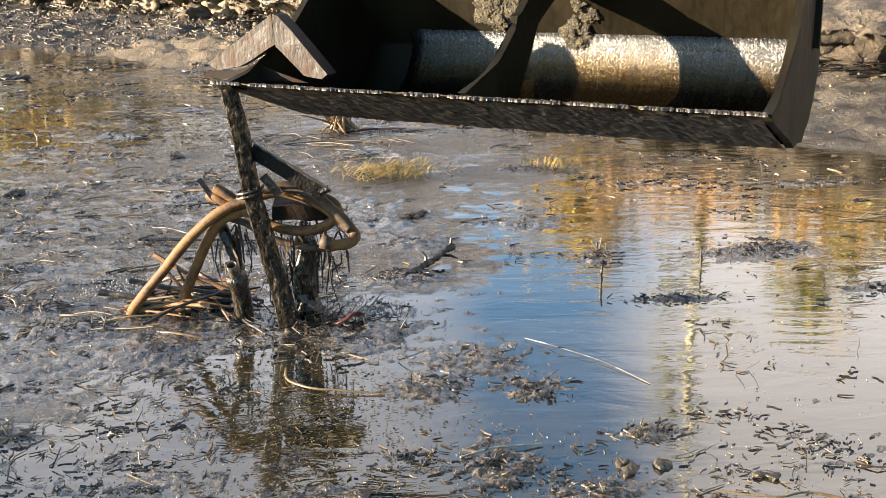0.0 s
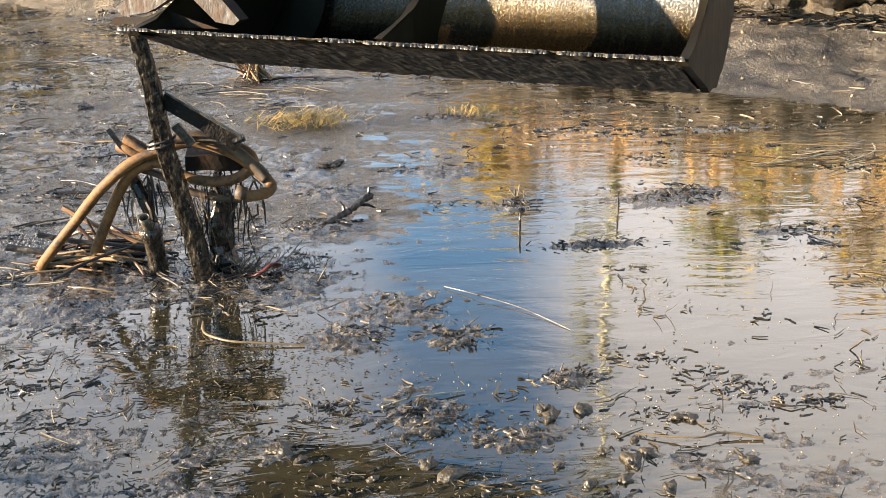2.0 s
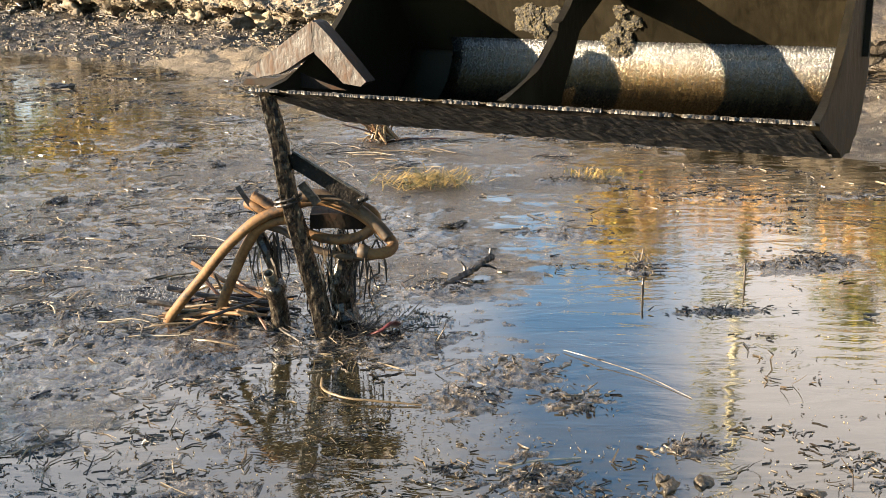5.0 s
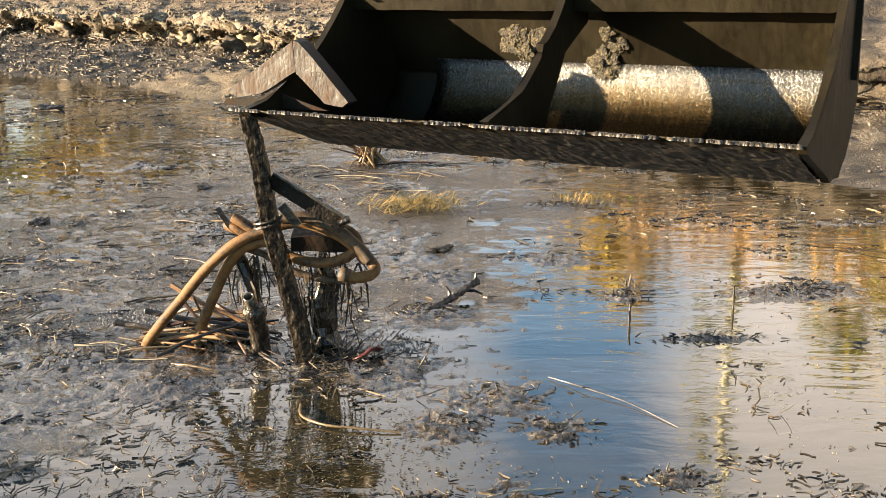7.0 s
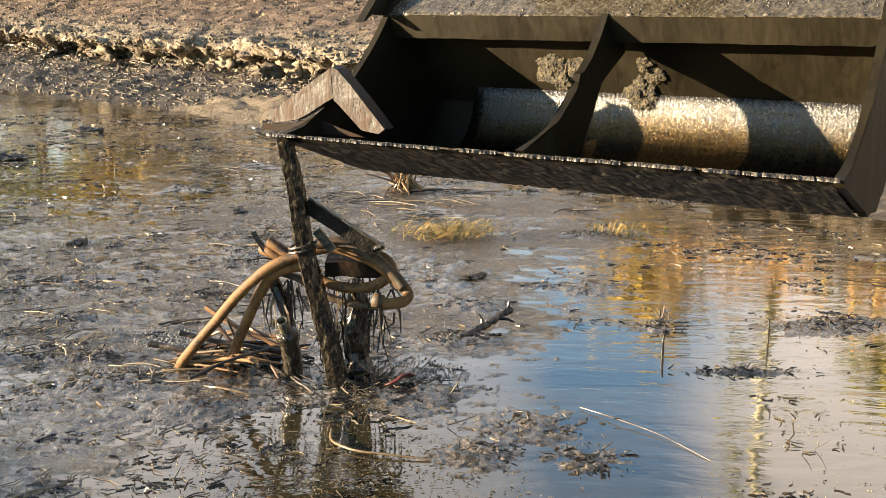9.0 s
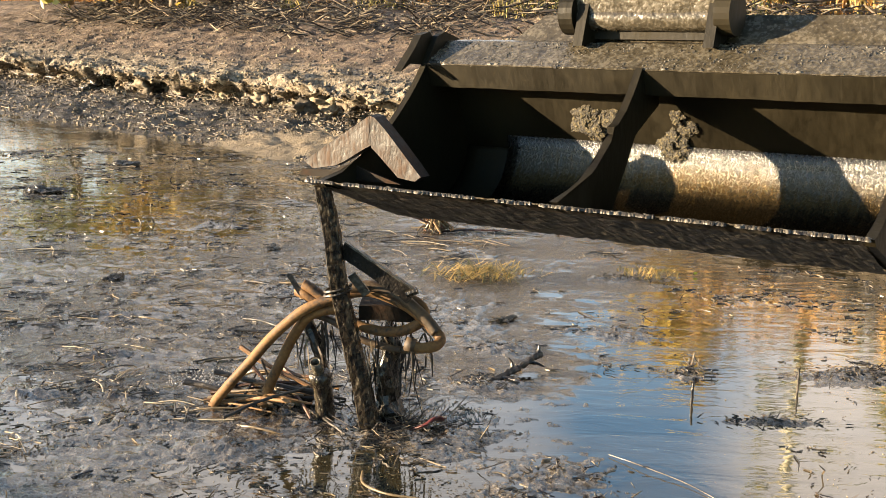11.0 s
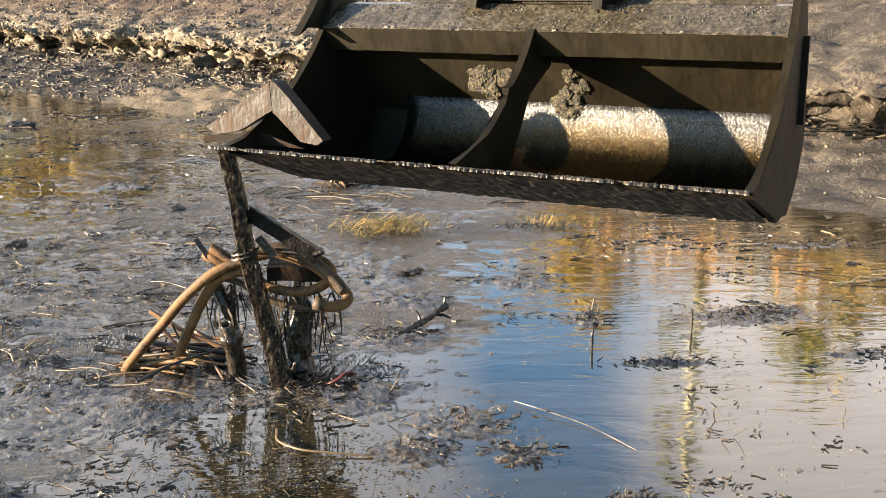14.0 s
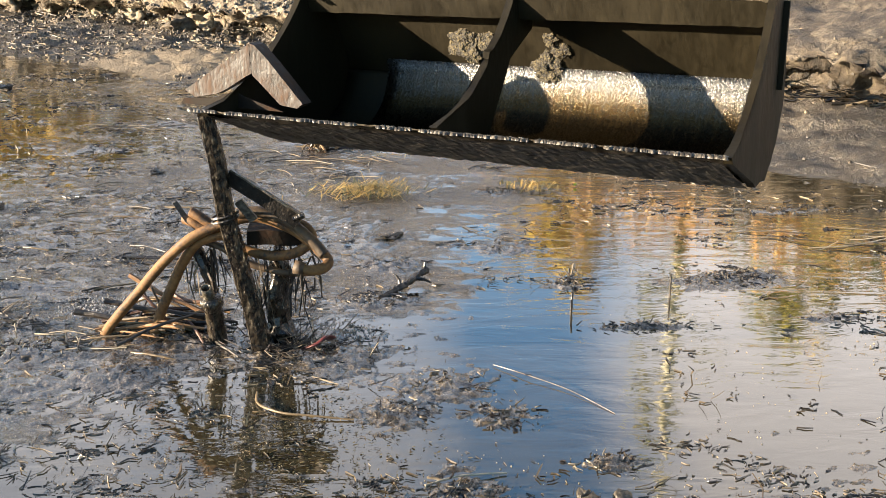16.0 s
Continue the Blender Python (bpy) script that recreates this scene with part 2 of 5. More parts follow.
def ground_material():
    m = bpy.data.materials.new("bank_mud")
    m.use_nodes = True
    n, l = m.node_tree.nodes, m.node_tree.links
    b = n["Principled BSDF"]
    geo = n.new("ShaderNodeNewGeometry")
    sep = n.new("ShaderNodeSeparateXYZ")
    l.new(geo.outputs["Position"], sep.inputs["Vector"])

    def tex(scale, detail=6.0, rough=0.62):
        t = n.new("ShaderNodeTexNoise")
        t.inputs["Scale"].default_value, t.inputs["Detail"].default_value, t.inputs["Roughness"].default_value = scale, detail, rough
        l.new(geo.outputs["Position"], t.inputs["Vector"])
        return t.outputs["Fac"]

    big, mid, fine = tex(1.1), tex(5.5), tex(26.0, 6.0, 0.7)
    wet = ramp_node(n, [(0.36, (0.012, 0.009, 0.006)), (0.5, (0.062, 0.048, 0.032)), (0.62, (0.16, 0.13, 0.088))])
    sand = ramp_node(n, [(0.3, (0.115, 0.086, 0.053)), (0.6, (0.215, 0.167, 0.109))])
    clay = ramp_node(n, [(0.38, (0.028, 0.020, 0.012)), (0.49, (0.17, 0.132, 0.088)), (0.60, (0.45, 0.38, 0.275))])
    slope = ramp_node(n, [(0.38, (0.028, 0.018, 0.012)), (0.5, (0.100, 0.067, 0.045)), (0.62, (0.215, 0.158, 0.110))])

    def mixf(a, c, k):
        x = n.new("ShaderNodeMix")
        x.inputs["Factor"].default_value = k
        l.new(a, x.inputs["A"])
        l.new(c, x.inputs["B"])
        return x.outputs["Result"]

    def math2(op, a, c):
        x = n.new("ShaderNodeMath")
        x.operation = op
        for i, v in enumerate((a, c)):
            if isinstance(v, (int, float)):
                x.inputs[i].default_value = v
            else:
                l.new(v, x.inputs[i])
        return x.outputs[0]

    tone = mixf(mid, fine, 0.45)
    for r in (wet, sand, clay, slope):
        l.new(tone, r.inputs["Fac"])

    def blend(a, c, f):
        x = n.new("ShaderNodeMix")
        x.data_type = "RGBA"
        l.new(f, x.inputs["Factor"])
        l.new(a, x.inputs["A"])
        l.new(c, x.inputs["B"])
        return x.outputs["Result"]

    def step(v, lo, hi):
        x = n.new("ShaderNodeMapRange")
        x.interpolation_type = "SMOOTHSTEP"
        x.inputs["From Min"].default_value, x.inputs["From Max"].default_value = lo, hi
        l.new(v, x.inputs["Value"])
        return x.outputs["Result"]

    height = math2("ADD", sep.outputs["Z"], math2("MULTIPLY", math2("SUBTRACT", mid, 0.5), 0.35))
    dry = step(math2("ADD", height, math2("MULTIPLY", math2("SUBTRACT", big, 0.5), 0.5)), 0.28, 0.42)
    up = step(height, 0.62, 0.82)
    # one spit of dry sand by the water
    off = n.new("ShaderNodeVectorMath")
    off.operation = "SUBTRACT"
    l.new(geo.outputs["Position"], off.inputs[0])
    off.inputs[1].default_value = SAND
    flat = n.new("ShaderNodeVectorMath")
    flat.operation = "MULTIPLY"
    l.new(off.outputs[0], flat.inputs[0])
    flat.inputs[1].default_value = (0.75, 1.0, 1.0)
    far = n.new("ShaderNodeVectorMath")
    far.operation = "LENGTH"
    l.new(flat.outputs[0], far.inputs[0])
    spit = step(math2("SUBTRACT", 1.15, math2("ADD", far.outputs["Value"], math2("MULTIPLY", mid, 0.45))), 0.1, 0.3)
    # the tall clay face lies west of the middle, the east bank is smooth grey mud
    east = step(math2("ADD", sep.outputs["X"], mid), 0.3, 2.2)
    low = blend(wet.outputs["Color"], sand.outputs["Color"], spit)
    face = blend(clay.outputs["Color"], slope.outputs["Color"], math2("MAXIMUM", up, math2("MULTIPLY", east, 0.8)))
    face = blend(face, wet.outputs["Color"], math2("MULTIPLY", east, 0.85))
    colour = blend(low, face, dry)
    l.new(colour, b.inputs["Base Color"])
    rough = n.new("ShaderNodeMix")
    rough.inputs["A"].default_value, rough.inputs["B"].default_value = 0.36, 0.85
    l.new(math2("MAXIMUM", math2("MULTIPLY", dry, math2("SUBTRACT", 1.0, math2("MULTIPLY", east, 0.5))), spit), rough.inputs["Factor"])
    l.new(rough.outputs["Result"], b.inputs["Roughness"])
    bp = n.new("ShaderNodeBump")
    bp.inputs["Strength"].default_value, bp.inputs["Distance"].default_value = 1.0, 0.06
    l.new(mixf(mid, fine, 0.6), bp.inputs["Height"])
    l.new(bp.outputs["Normal"], b.inputs["Normal"])
    return m


def liner_material():
    """Scoured steel with thin runs; its colour turns from brown low down to lighter grey at the top."""
    m = bpy.data.materials.new("scoured_steel")
    m.use_nodes = True
    n, l = m.node_tree.nodes, m.node_tree.links
    b = n["Principled BSDF"]
    co = n.new("ShaderNodeTexCoord")
    sep = n.new("ShaderNodeSeparateXYZ")
    l.new(co.outputs["Object"], sep.inputs["Vector"])

    def tex(stretch, scale, detail=5.0):
        mp = n.new("ShaderNodeMapping")
        mp.inputs["Scale"].default_value = stretch
        l.new(co.outputs["Object"], mp.inputs["Vector"])
        t = n.new("ShaderNodeTexNoise")
        t.inputs["Scale"].default_value, t.inputs["Detail"].default_value, t.inputs["Roughness"].default_value = scale, detail, 0.65
        l.new(mp.outputs["Vector"], t.inputs["Vector"])
        return t.outputs["Fac"]

    def madd(a, k, c):
        x = n.new("ShaderNodeMath")
        x.operation = "MULTIPLY_ADD"
        l.new(a, x.inputs[0])
        x.inputs[1].default_value = k
        if isinstance(c, float):
            x.inputs[2].default_value = c
        else:
            l.new(c, x.inputs[2])
        return x.outputs[0]

    runs, grain, bands = tex((1.0, 0.10, 0.10), 70.0), tex((1, 0.7, 0.7), 150.0), tex((0.08, 1.0, 1.0), 22.0)
    level = madd(sep.outputs["Z"], 3.4, 0.28)
    tone = madd(runs, 0.55, madd(bands, 0.45, madd(level, 1.0, 0.0)))
    # tones follow height and noise: dark brown low, lighter grey at the top
    silt = ramp_node(n, [(0.52, (0.014, 0.009, 0.0026)), (0.68, (0.046, 0.028, 0.008)), (0.84, (0.054, 0.046, 0.034)), (1.0, (0.072, 0.071, 0.069))])
    l.new(tone, silt.inputs["Fac"])
    l.new(silt.outputs["Color"], b.inputs["Base Color"])
    rough = n.new("ShaderNodeMapRange")
    rough.inputs["From Min"].default_value, rough.inputs["From Max"].default_value = 0.3, 0.7
    rough.inputs["To Min"].default_value, rough.inputs["To Max"].default_value = 0.20, 0.36
    l.new(grain, rough.inputs["Value"])
    l.new(rough.outputs["Result"], b.inputs["Roughness"])
    b.inputs["Metallic"].default_value = 0.85
    bp = n.new("ShaderNodeBump")
    bp.inputs["Strength"].default_value, bp.inputs["Distance"].default_value = 0.7, 0.004
    l.new(madd(runs, 0.8, madd(grain, 0.9, 0.0)), bp.inputs["Height"])
    l.new(bp.outputs["Normal"], b.inputs["Normal"])
    return m


def water_material():
    """Silty water: a murky body with a mirror-like skin, broken by rafts of grey silt scum."""
    m = bpy.data.materials.new("silty_water")
    m.use_nodes = True
    n, l = m.node_tree.nodes, m.node_tree.links
    b = n["Principled BSDF"]
    geo = n.new("ShaderNodeNewGeometry")

    def tex(scale, detail, rough=0.6, stretch=(1, 1, 1), warp=0.0):
        mp = n.new("ShaderNodeMapping")
        mp.inputs["Scale"].default_value = stretch
        mp.inputs["Rotation"].default_value = (0, 0, radians(-18))
        l.new(geo.outputs["Position"], mp.inputs["Vector"])
        t = n.new("ShaderNodeTexNoise")
        t.inputs["Scale"].default_value, t.inputs["Detail"].default_value, t.inputs["Roughness"].default_value = scale, detail, rough
        t.inputs["Distortion"].default_value = warp
        l.new(mp.outputs["Vector"], t.inputs["Vector"])
        return t.outputs["Fac"]

    def math2(op, a, c):
        x = n.new("ShaderNodeMath")
        x.operation = op
        for i, v in enumerate((a, c)):
            if isinstance(v, (int, float)):
                x.inputs[i].default_value = v
            else:
                l.new(v, x.inputs[i])
        return x.outputs[0]

    def step(v, lo, hi, t0=0.0, t1=1.0):
        x = n.new("ShaderNodeMapRange")
        x.interpolation_type = "SMOOTHSTEP"
        x.inputs["From Min"].default_value, x.inputs["From Max"].default_value = lo, hi
        x.inputs["To Min"].default_value, x.inputs["To Max"].default_value = t0, t1
        l.new(v, x.inputs["Value"])
        return x.outputs["Result"]

    def blob(x, y, rx, ry):
        s = n.new("ShaderNodeVectorMath")
        s.operation = "SUBTRACT"
        l.new(geo.outputs["Position"], s.inputs[0])
        s.inputs[1].default_value = (x, y, 0)
        k = n.new("ShaderNodeVectorMath")
        k.operation = "MULTIPLY"
        l.new(s.outputs[0], k.inputs[0])
        k.inputs[1].default_value = (1 / rx, 1 / ry, 0)
        d = n.new("ShaderNodeVectorMath")
        d.operation = "LENGTH"
        l.new(k.outputs[0], d.inputs[0])
        return step(d.outputs["Value"], 0.0, 1.6, 1.0, 0.0)

    big = tex(0.9, 4.0, 0.55, (1, 1.5, 1), 0.6)
    mid = tex(5.0, 6.0, 0.65, (1, 1.6, 1), 0.8)
    fine = tex(42.0, 4.0, 0.7, (1, 1.4, 1))
    # scum lies thick along the west side, open water east of it
    cover = math2("ADD", math2("MULTIPLY", big, 0.5), math2("MULTIPLY", mid, 0.65))
    cover = math2("ADD", cover, math2("MULTIPLY", blob(-2.2, 5.4, 2.2, 3.4), 0.12))
    cover = math2("ADD", cover, math2("MULTIPLY", blob(-0.55, 6.7, 1.2, 1.8), 0.14))
    cover = math2("ADD", cover, math2("MULTIPLY", blob(-0.15, 4.75, 0.55, 0.45), 0.16))
    cover = math2("SUBTRACT", cover, math2("MULTIPLY", blob(0.5, 3.7, 0.6, 1.3), 0.20))
    cover = math2("SUBTRACT", cover, math2("MULTIPLY", blob(1.4, 4.4, 1.0, 1.8), 0.14))
    cover = math2("SUBTRACT", cover, math2("MULTIPLY", blob(2.0, 5.8, 1.5, 1.1), 0.16))
    cover = math2("SUBTRACT", cover, math2("MULTIPLY", blob(-0.3, 3.1, 0.9, 0.8), 0.12))
    cover = math2("SUBTRACT", cover, math2("MULTIPLY", blob(-2.7, 8.3, 1.2, 1.3), 0.20))
    scum = step(cover, 0.58, 0.72)
    body = ramp_node(n, [(0.25, (0.022, 0.0175, 0.008)), (0.5, (0.046, 0.037, 0.019)), (0.8, (0.085, 0.070, 0.042))])
    l.new(math2("ADD", math2("MULTIPLY", big, 0.7), math2("MULTIPLY", mid, 0.3)), body.inputs["Fac"])
    skin = ramp_node(n, [(0.40, (0.022, 0.017, 0.012)), (0.48, (0.095, 0.078, 0.058)), (0.58, (0.155, 0.131, 0.103)), (0.66, (0.32, 0.285, 0.24))])
    l.new(math2("ADD", math2("MULTIPLY", mid, 0.45), math2("MULTIPLY", fine, 0.55)), skin.inputs["Fac"])
    mx = n.new("ShaderNodeMix")
    mx.data_type = "RGBA"
    l.new(math2("MULTIPLY", scum, 0.85), mx.inputs["Factor"])
    l.new(body.outputs["Color"], mx.inputs["A"])
    l.new(skin.outputs["Color"], mx.inputs["B"])
    l.new(mx.outputs["Result"], b.inputs["Base Color"])
    l.new(step(scum, 0.0, 1.0, 0.03, 0.24), b.inputs["Roughness"])
    b.inputs["Specular IOR Level"].default_value = 0.5
    b.inputs["IOR"].default_value = 1.5
    l.new(step(scum, 0.0, 1.0, 1.0, 0.85), b.inputs["Coat Weight"])
    l.new(step(scum, 0.0, 1.0, 0.035, 0.18), b.inputs["Coat Roughness"])
    # slow ripples, and the grain of the scum
    ripple = tex(4.5, 4.0, 0.5, (0.7, 2.0, 1), 0.9)
    b1 = n.new("ShaderNodeBump")
    b1.inputs["Strength"].default_value, b1.inputs["Distance"].default_value = 0.13, 0.02
    l.new(ripple, b1.inputs["Height"])
    b2 = n.new("ShaderNodeBump")
    b2.inputs["Distance"].default_value = 0.017
    l.new(math2("ADD", math2("MULTIPLY", scum, 0.85), 0.0), b2.inputs["Strength"])
    l.new(math2("ADD", math2("MULTIPLY", mid, 1.0), math2("ADD", fine, math2("MULTIPLY", tex(120.0, 2.0, 0.6, (1, 1.4, 1)), 0.35))), b2.inputs["Height"])
    l.new(b1.outputs["Normal"], b2.inputs["Normal"])
    l.new(b2.outputs["Normal"], b.inputs["Normal"])
    l.new(b2.outputs["Normal"], b.inputs["Coat Normal"])
    return m


FOAM = surface("foam", [(0.3, (0.10, 0.092, 0.08)), (0.7, (0.34, 0.32, 0.29))], 60.0, (0.15, 0.35), per_island=0.6)
ROOT_MUD = surface("root_laced_mud", [(0.40, (0.006, 0.0045, 0.002)), (0.50, (0.032, 0.024, 0.010)), (0.62, (0.145, 0.115, 0.055))],
                   scale=70, rough=(0.5, 0.8), bump=1.0, bump_scale=160, fine=0.5, dist=0.012)
LEAF_SHRED = surface("leaf_shreds", [(0.3, (0.035, 0.026, 0.010)), (0.55, (0.10, 0.078, 0.030)), (0.75, (0.20, 0.16, 0.08))], 14.0, (0.25, 0.5))
SAND = (-2.75, 11.65, 0.12)
GROUND, WATER, POLISHED = ground_material(), water_material(), liner_material()


# ---- mesh helpers ----
def mesh_of(bm, name, material, smooth=False):
    me = bpy.data.meshes.new(name)
    bmesh.ops.recalc_face_normals(bm, faces=bm.faces)
    bm.to_mesh(me)
    bm.free()
    me.materials.append(material)
    if smooth:
        for p in me.polygons:
            p.use_smooth = True
    return me


def part(name, bm, material, parent, label="", smooth=False):
    ob = new(name, mesh_of(bm, name, material, smooth))
    ob.parent = parent
    return tagged(ob, label)


def thing(name, bm, material, label, category, group="", kind="", smooth=False):
    return tagged(new(name, mesh_of(bm, name, material, smooth)), label, category, group, kind)


def empty(name, m, label, category, group=""):
    ob = new(name)
    ob.matrix_basis = m
    return tagged(ob, label, category, group)


def roughen(bm, amp, scale, seed=0.0):
    shift = Vector((seed, seed * 1.7, -seed))
    for v in bm.verts:
        v.co += amp * noise.noise_vector(v.co * scale + shift)


def frames(pts):
    out, up = [], None
    for i, p in enumerate(pts):
        d = (pts[min(i + 1, len(pts) - 1)] - pts[max(i - 1, 0)]).normalized()
        if up is None:
            up = Vector((0, 0, 1)) if abs(d.z) < 0.9 else Vector((1, 0, 0))
        side = d.cross(up).normalized()
        up = side.cross(d).normalized()
        out.append((p, side, up))
    return out


def sweep(bm, pts, radii, sides=8, flat=1.0, cap=True):
    """A tube through pts; radii: one number, or one for each point."""
    pts = [Vector(p) for p in pts]
    radii = radii if isinstance(radii, (list, tuple)) else [radii] * len(pts)
    rings = []
    for (p, s, u), r in zip(frames(pts), radii):
        rings.append([bm.verts.new(p + r * (math.cos(a) * s + flat * math.sin(a) * u)) for a in (2 * math.pi * k / sides for k in range(sides))])
    for a, c in zip(rings, rings[1:]):
        for k in range(sides):
            bm.faces.new((a[k], a[(k + 1) % sides], c[(k + 1) % sides], c[k]))
    if cap and sides > 2:
        bm.faces.new(rings[0][::-1])
        bm.faces.new(rings[-1])
    return rings


def smooth_line(pts, steps=6):
    """Catmull-Rom through pts."""
    pts = [Vector(p) for p in pts]
    full = [2 * pts[0] - pts[1], *pts, 2 * pts[-1] - pts[-2]]
    out = []
    for i in range(1, len(full) - 2):
        a, c, d, e = full[i - 1:i + 3]
        for k in range(steps):
            t = k / steps
            out.append(0.5 * ((2 * c) + (d - a) * t + (2 * a - 5 * c + 4 * d - e) * t * t + (3 * c - a - 3 * d + e) * t ** 3))
    return out + [pts[-1]]


def prism(bm, poly, u0, u1, cuts=1):
    """A polygon in (v, w), drawn out along u."""
    rings = [[bm.verts.new((u0 + (u1 - u0) * k / cuts, v, w)) for v, w in poly] for k in range(cuts + 1)]
    n = len(poly)
    for a, c in zip(rings, rings[1:]):
        for k in range(n):
            bm.faces.new((a[k], a[(k + 1) % n], c[(k + 1) % n], c[k]))
    bm.faces.new(rings[0][::-1])
    bm.faces.new(rings[-1])


def beam(bm, p, q, width, depth, side=(1, 0, 0), cuts=10, end=1.0):
    """A squared bar from p to q."""
    p, q = Vector(p), Vector(q)
    d = (q - p).normalized()
    s = (Vector(side) - d * d.dot(Vector(side))).normalized()
    f = d.cross(s)
    rings = []
    for k in range(cuts + 1):
        t = k / cuts
        w = (1 + (end - 1) * t) / 2
        c = p.lerp(q, t)
        rings.append([bm.verts.new(c + s * width * w * a + f * depth * w * b) for a, b in ((-1, -1), (1, -1), (1, 1), (-1, 1))])
    for a, c in zip(rings, rings[1:]):
        for k in range(4):
            bm.faces.new((a[k], a[(k + 1) % 4], c[(k + 1) % 4], c[k]))
    bm.faces.new(rings[0][::-1])
    bm.faces.new(rings[-1])


def lump(bm, centre, size, seed, flat=0.6, level=1, rough=0.35):
    """An uneven clod."""
    made = bmesh.ops.create_icosphere(bm, subdivisions=level, radius=1.0)["verts"]
    shift = Vector((seed * 3.1, seed * 1.3, seed * 0.7))
    for v in made:
        k = 1 + rough * 2 * noise.noise(v.co * 1.3 + shift) + rough * noise.noise(v.co * 3.1 + shift)
        v.co = Vector(centre) + Vector((v.co.x * size * k, v.co.y * size * k, v.co.z * size * flat * k))


class Soup:
    """Many small pieces gathered into one mesh."""
    def __init__(self):
        self.v, self.f = [], []

    def stick(self, p, q, r, sides=3, bend=0.0):
        p, q = Vector(p), Vector(q)
        d = q - p
        side = d.cross(Vector((0.1, 0.2, 1))).normalized()
        up = side.cross(d).normalized()
        rings = ((p, r), (p.lerp(q, 0.5) + side * bend, r), (q, r * 0.6))
        base = len(self.v)
        for c, rad in rings:
            for k in range(sides):
                a = 2 * math.pi * k / sides
                self.v.append(c + rad * (math.cos(a) * side + math.sin(a) * up))
        for j in range(2):
            for k in range(sides):
                k2 = (k + 1) % sides
                self.f.append((base + j * sides + k, base + j * sides + k2, base + (j + 1) * sides + k2, base + (j + 1) * sides + k))
        self.f.append(tuple(base + k for k in range(sides))[::-1])
        self.f.append(tuple(base + 2 * sides + k for k in range(sides)))

    def blade(self, p, q, width, bend, side):
        p, q, side = Vector(p), Vector(q), Vector(side)
        m = p.lerp(q, 0.55) - Vector(bend)
        base = len(self.v)
        self.v += [p - side * width, p + side * width, m + side * width * 0.8, m - side * width * 0.8, q]
        self.f += [(base, base + 1, base + 2, base + 3), (base + 3, base + 2, base + 4)]

    def flake(self, c, a, b):
        base = len(self.v)
        c, a, b = Vector(c), Vector(a), Vector(b)
        self.v += [c - a, c + b, c + a, c - b]
        self.f.append((base, base + 1, base + 2, base + 3))

    def clod(self, c, rx, ry, h, turn, rng):
        base, n = len(self.v), 7
        ca, sa = math.cos(turn), math.sin(turn)
        rim, mid = [], []
        for k in range(n):
            a = 2 * math.pi * k / n
            j = rng.uniform(0.65, 1.25)
            x, y = rx * j * math.cos(a), ry * j * math.sin(a)
            x, y = ca * x - sa * y, sa * x + ca * y
            rim.append(Vector((c[0] + x, c[1] + y, c[2] - 0.006)))
            mid.append(Vector((c[0] + x * 0.6, c[1] + y * 0.6, c[2] + h * rng.uniform(0.45, 1.0))))
        self.v += rim + mid + [Vector((c[0], c[1], c[2] + h * rng.uniform(0.7, 1.2)))]
        for k in range(n):
            k2 = (k + 1) % n
            self.f += [(base + k, base + k2, base + n + k2, base + n + k), (base + n + k, base + n + k2, base + 2 * n)]

    def shred(self, c, ln, width, h, turn, rng):
        """A ragged low strip of mud or leaf, ridged along its middle."""
        base, n = len(self.v), rng.randint(4, 6)
        x, y, a = c[0], c[1], turn
        for k in range(n):
            w = width * (rng.uniform(0.45, 1.2) if 0 < k < n - 1 else 0.15)
            sx, sy = -math.sin(a) * w, math.cos(a) * w
            z = c[2] + h * rng.uniform(0.3, 1.2)
            self.v += [Vector((x - sx, y - sy, c[2] - 0.003)), Vector((x + sx * rng.uniform(-0.4, 0.4), y, z)), Vector((x + sx, y + sy, c[2] - 0.003 + 0.5 * h * rng.random()))]
            x, y = x + ln / (n - 1) * math.cos(a), y + ln / (n - 1) * math.sin(a)
            a += rng.gauss(0, 0.55)
        for k in range(n - 1):
            i = base + 3 * k
            self.f += [(i, i + 3, i + 4, i + 1), (i + 1, i + 4, i + 5, i + 2)]

    def build(self, name, material, label, category, parent=None, kind="stuff", group="", soft=False):
        me = bpy.data.meshes.new(name)
        me.from_pydata([tuple(v) for v in self.v], [], self.f)
        me.materials.append(material)
        if soft:
            for p in me.polygons:
                p.use_smooth = True
        ob = new(name, me)
        ob.parent = parent
        return tagged(ob, label, category if parent is None else "", group, kind)


# ---- ground, water ----
SHORE = math.hypot(1, 0.85)


def shore_place(r, s):
    """r metres along the far shore, s metres beyond it."""
    ax, ay = 1 / SHORE, -0.85 / SHORE
    nx, ny = 0.85 / SHORE, 1 / SHORE
    return r * ax + s * nx, 9.0 + r * ay + s * ny


PROFILE = [(-400, -0.5), (-60, -0.4), (-20, 0.35), (-9, 0.32), (-6.6, 0.25), (-6.0, -0.05), (-5.2, -0.3), (-3.0, -0.4), (-0.9, -0.14), (0.0, 0.0),
           (0.45, 0.07), (0.95, 0.16), (1.30, 0.24), (1.62, 0.27), (1.66, 0.38), (1.42, 0.52), (1.58, 0.63), (2.1, 0.76), (3.0, 0.98),
           (3.9, 1.20), (4.6, 1.38), (6.0, 1.45), (12, 1.5), (40, 1.6), (120, 1.8), (500, 2.0)]


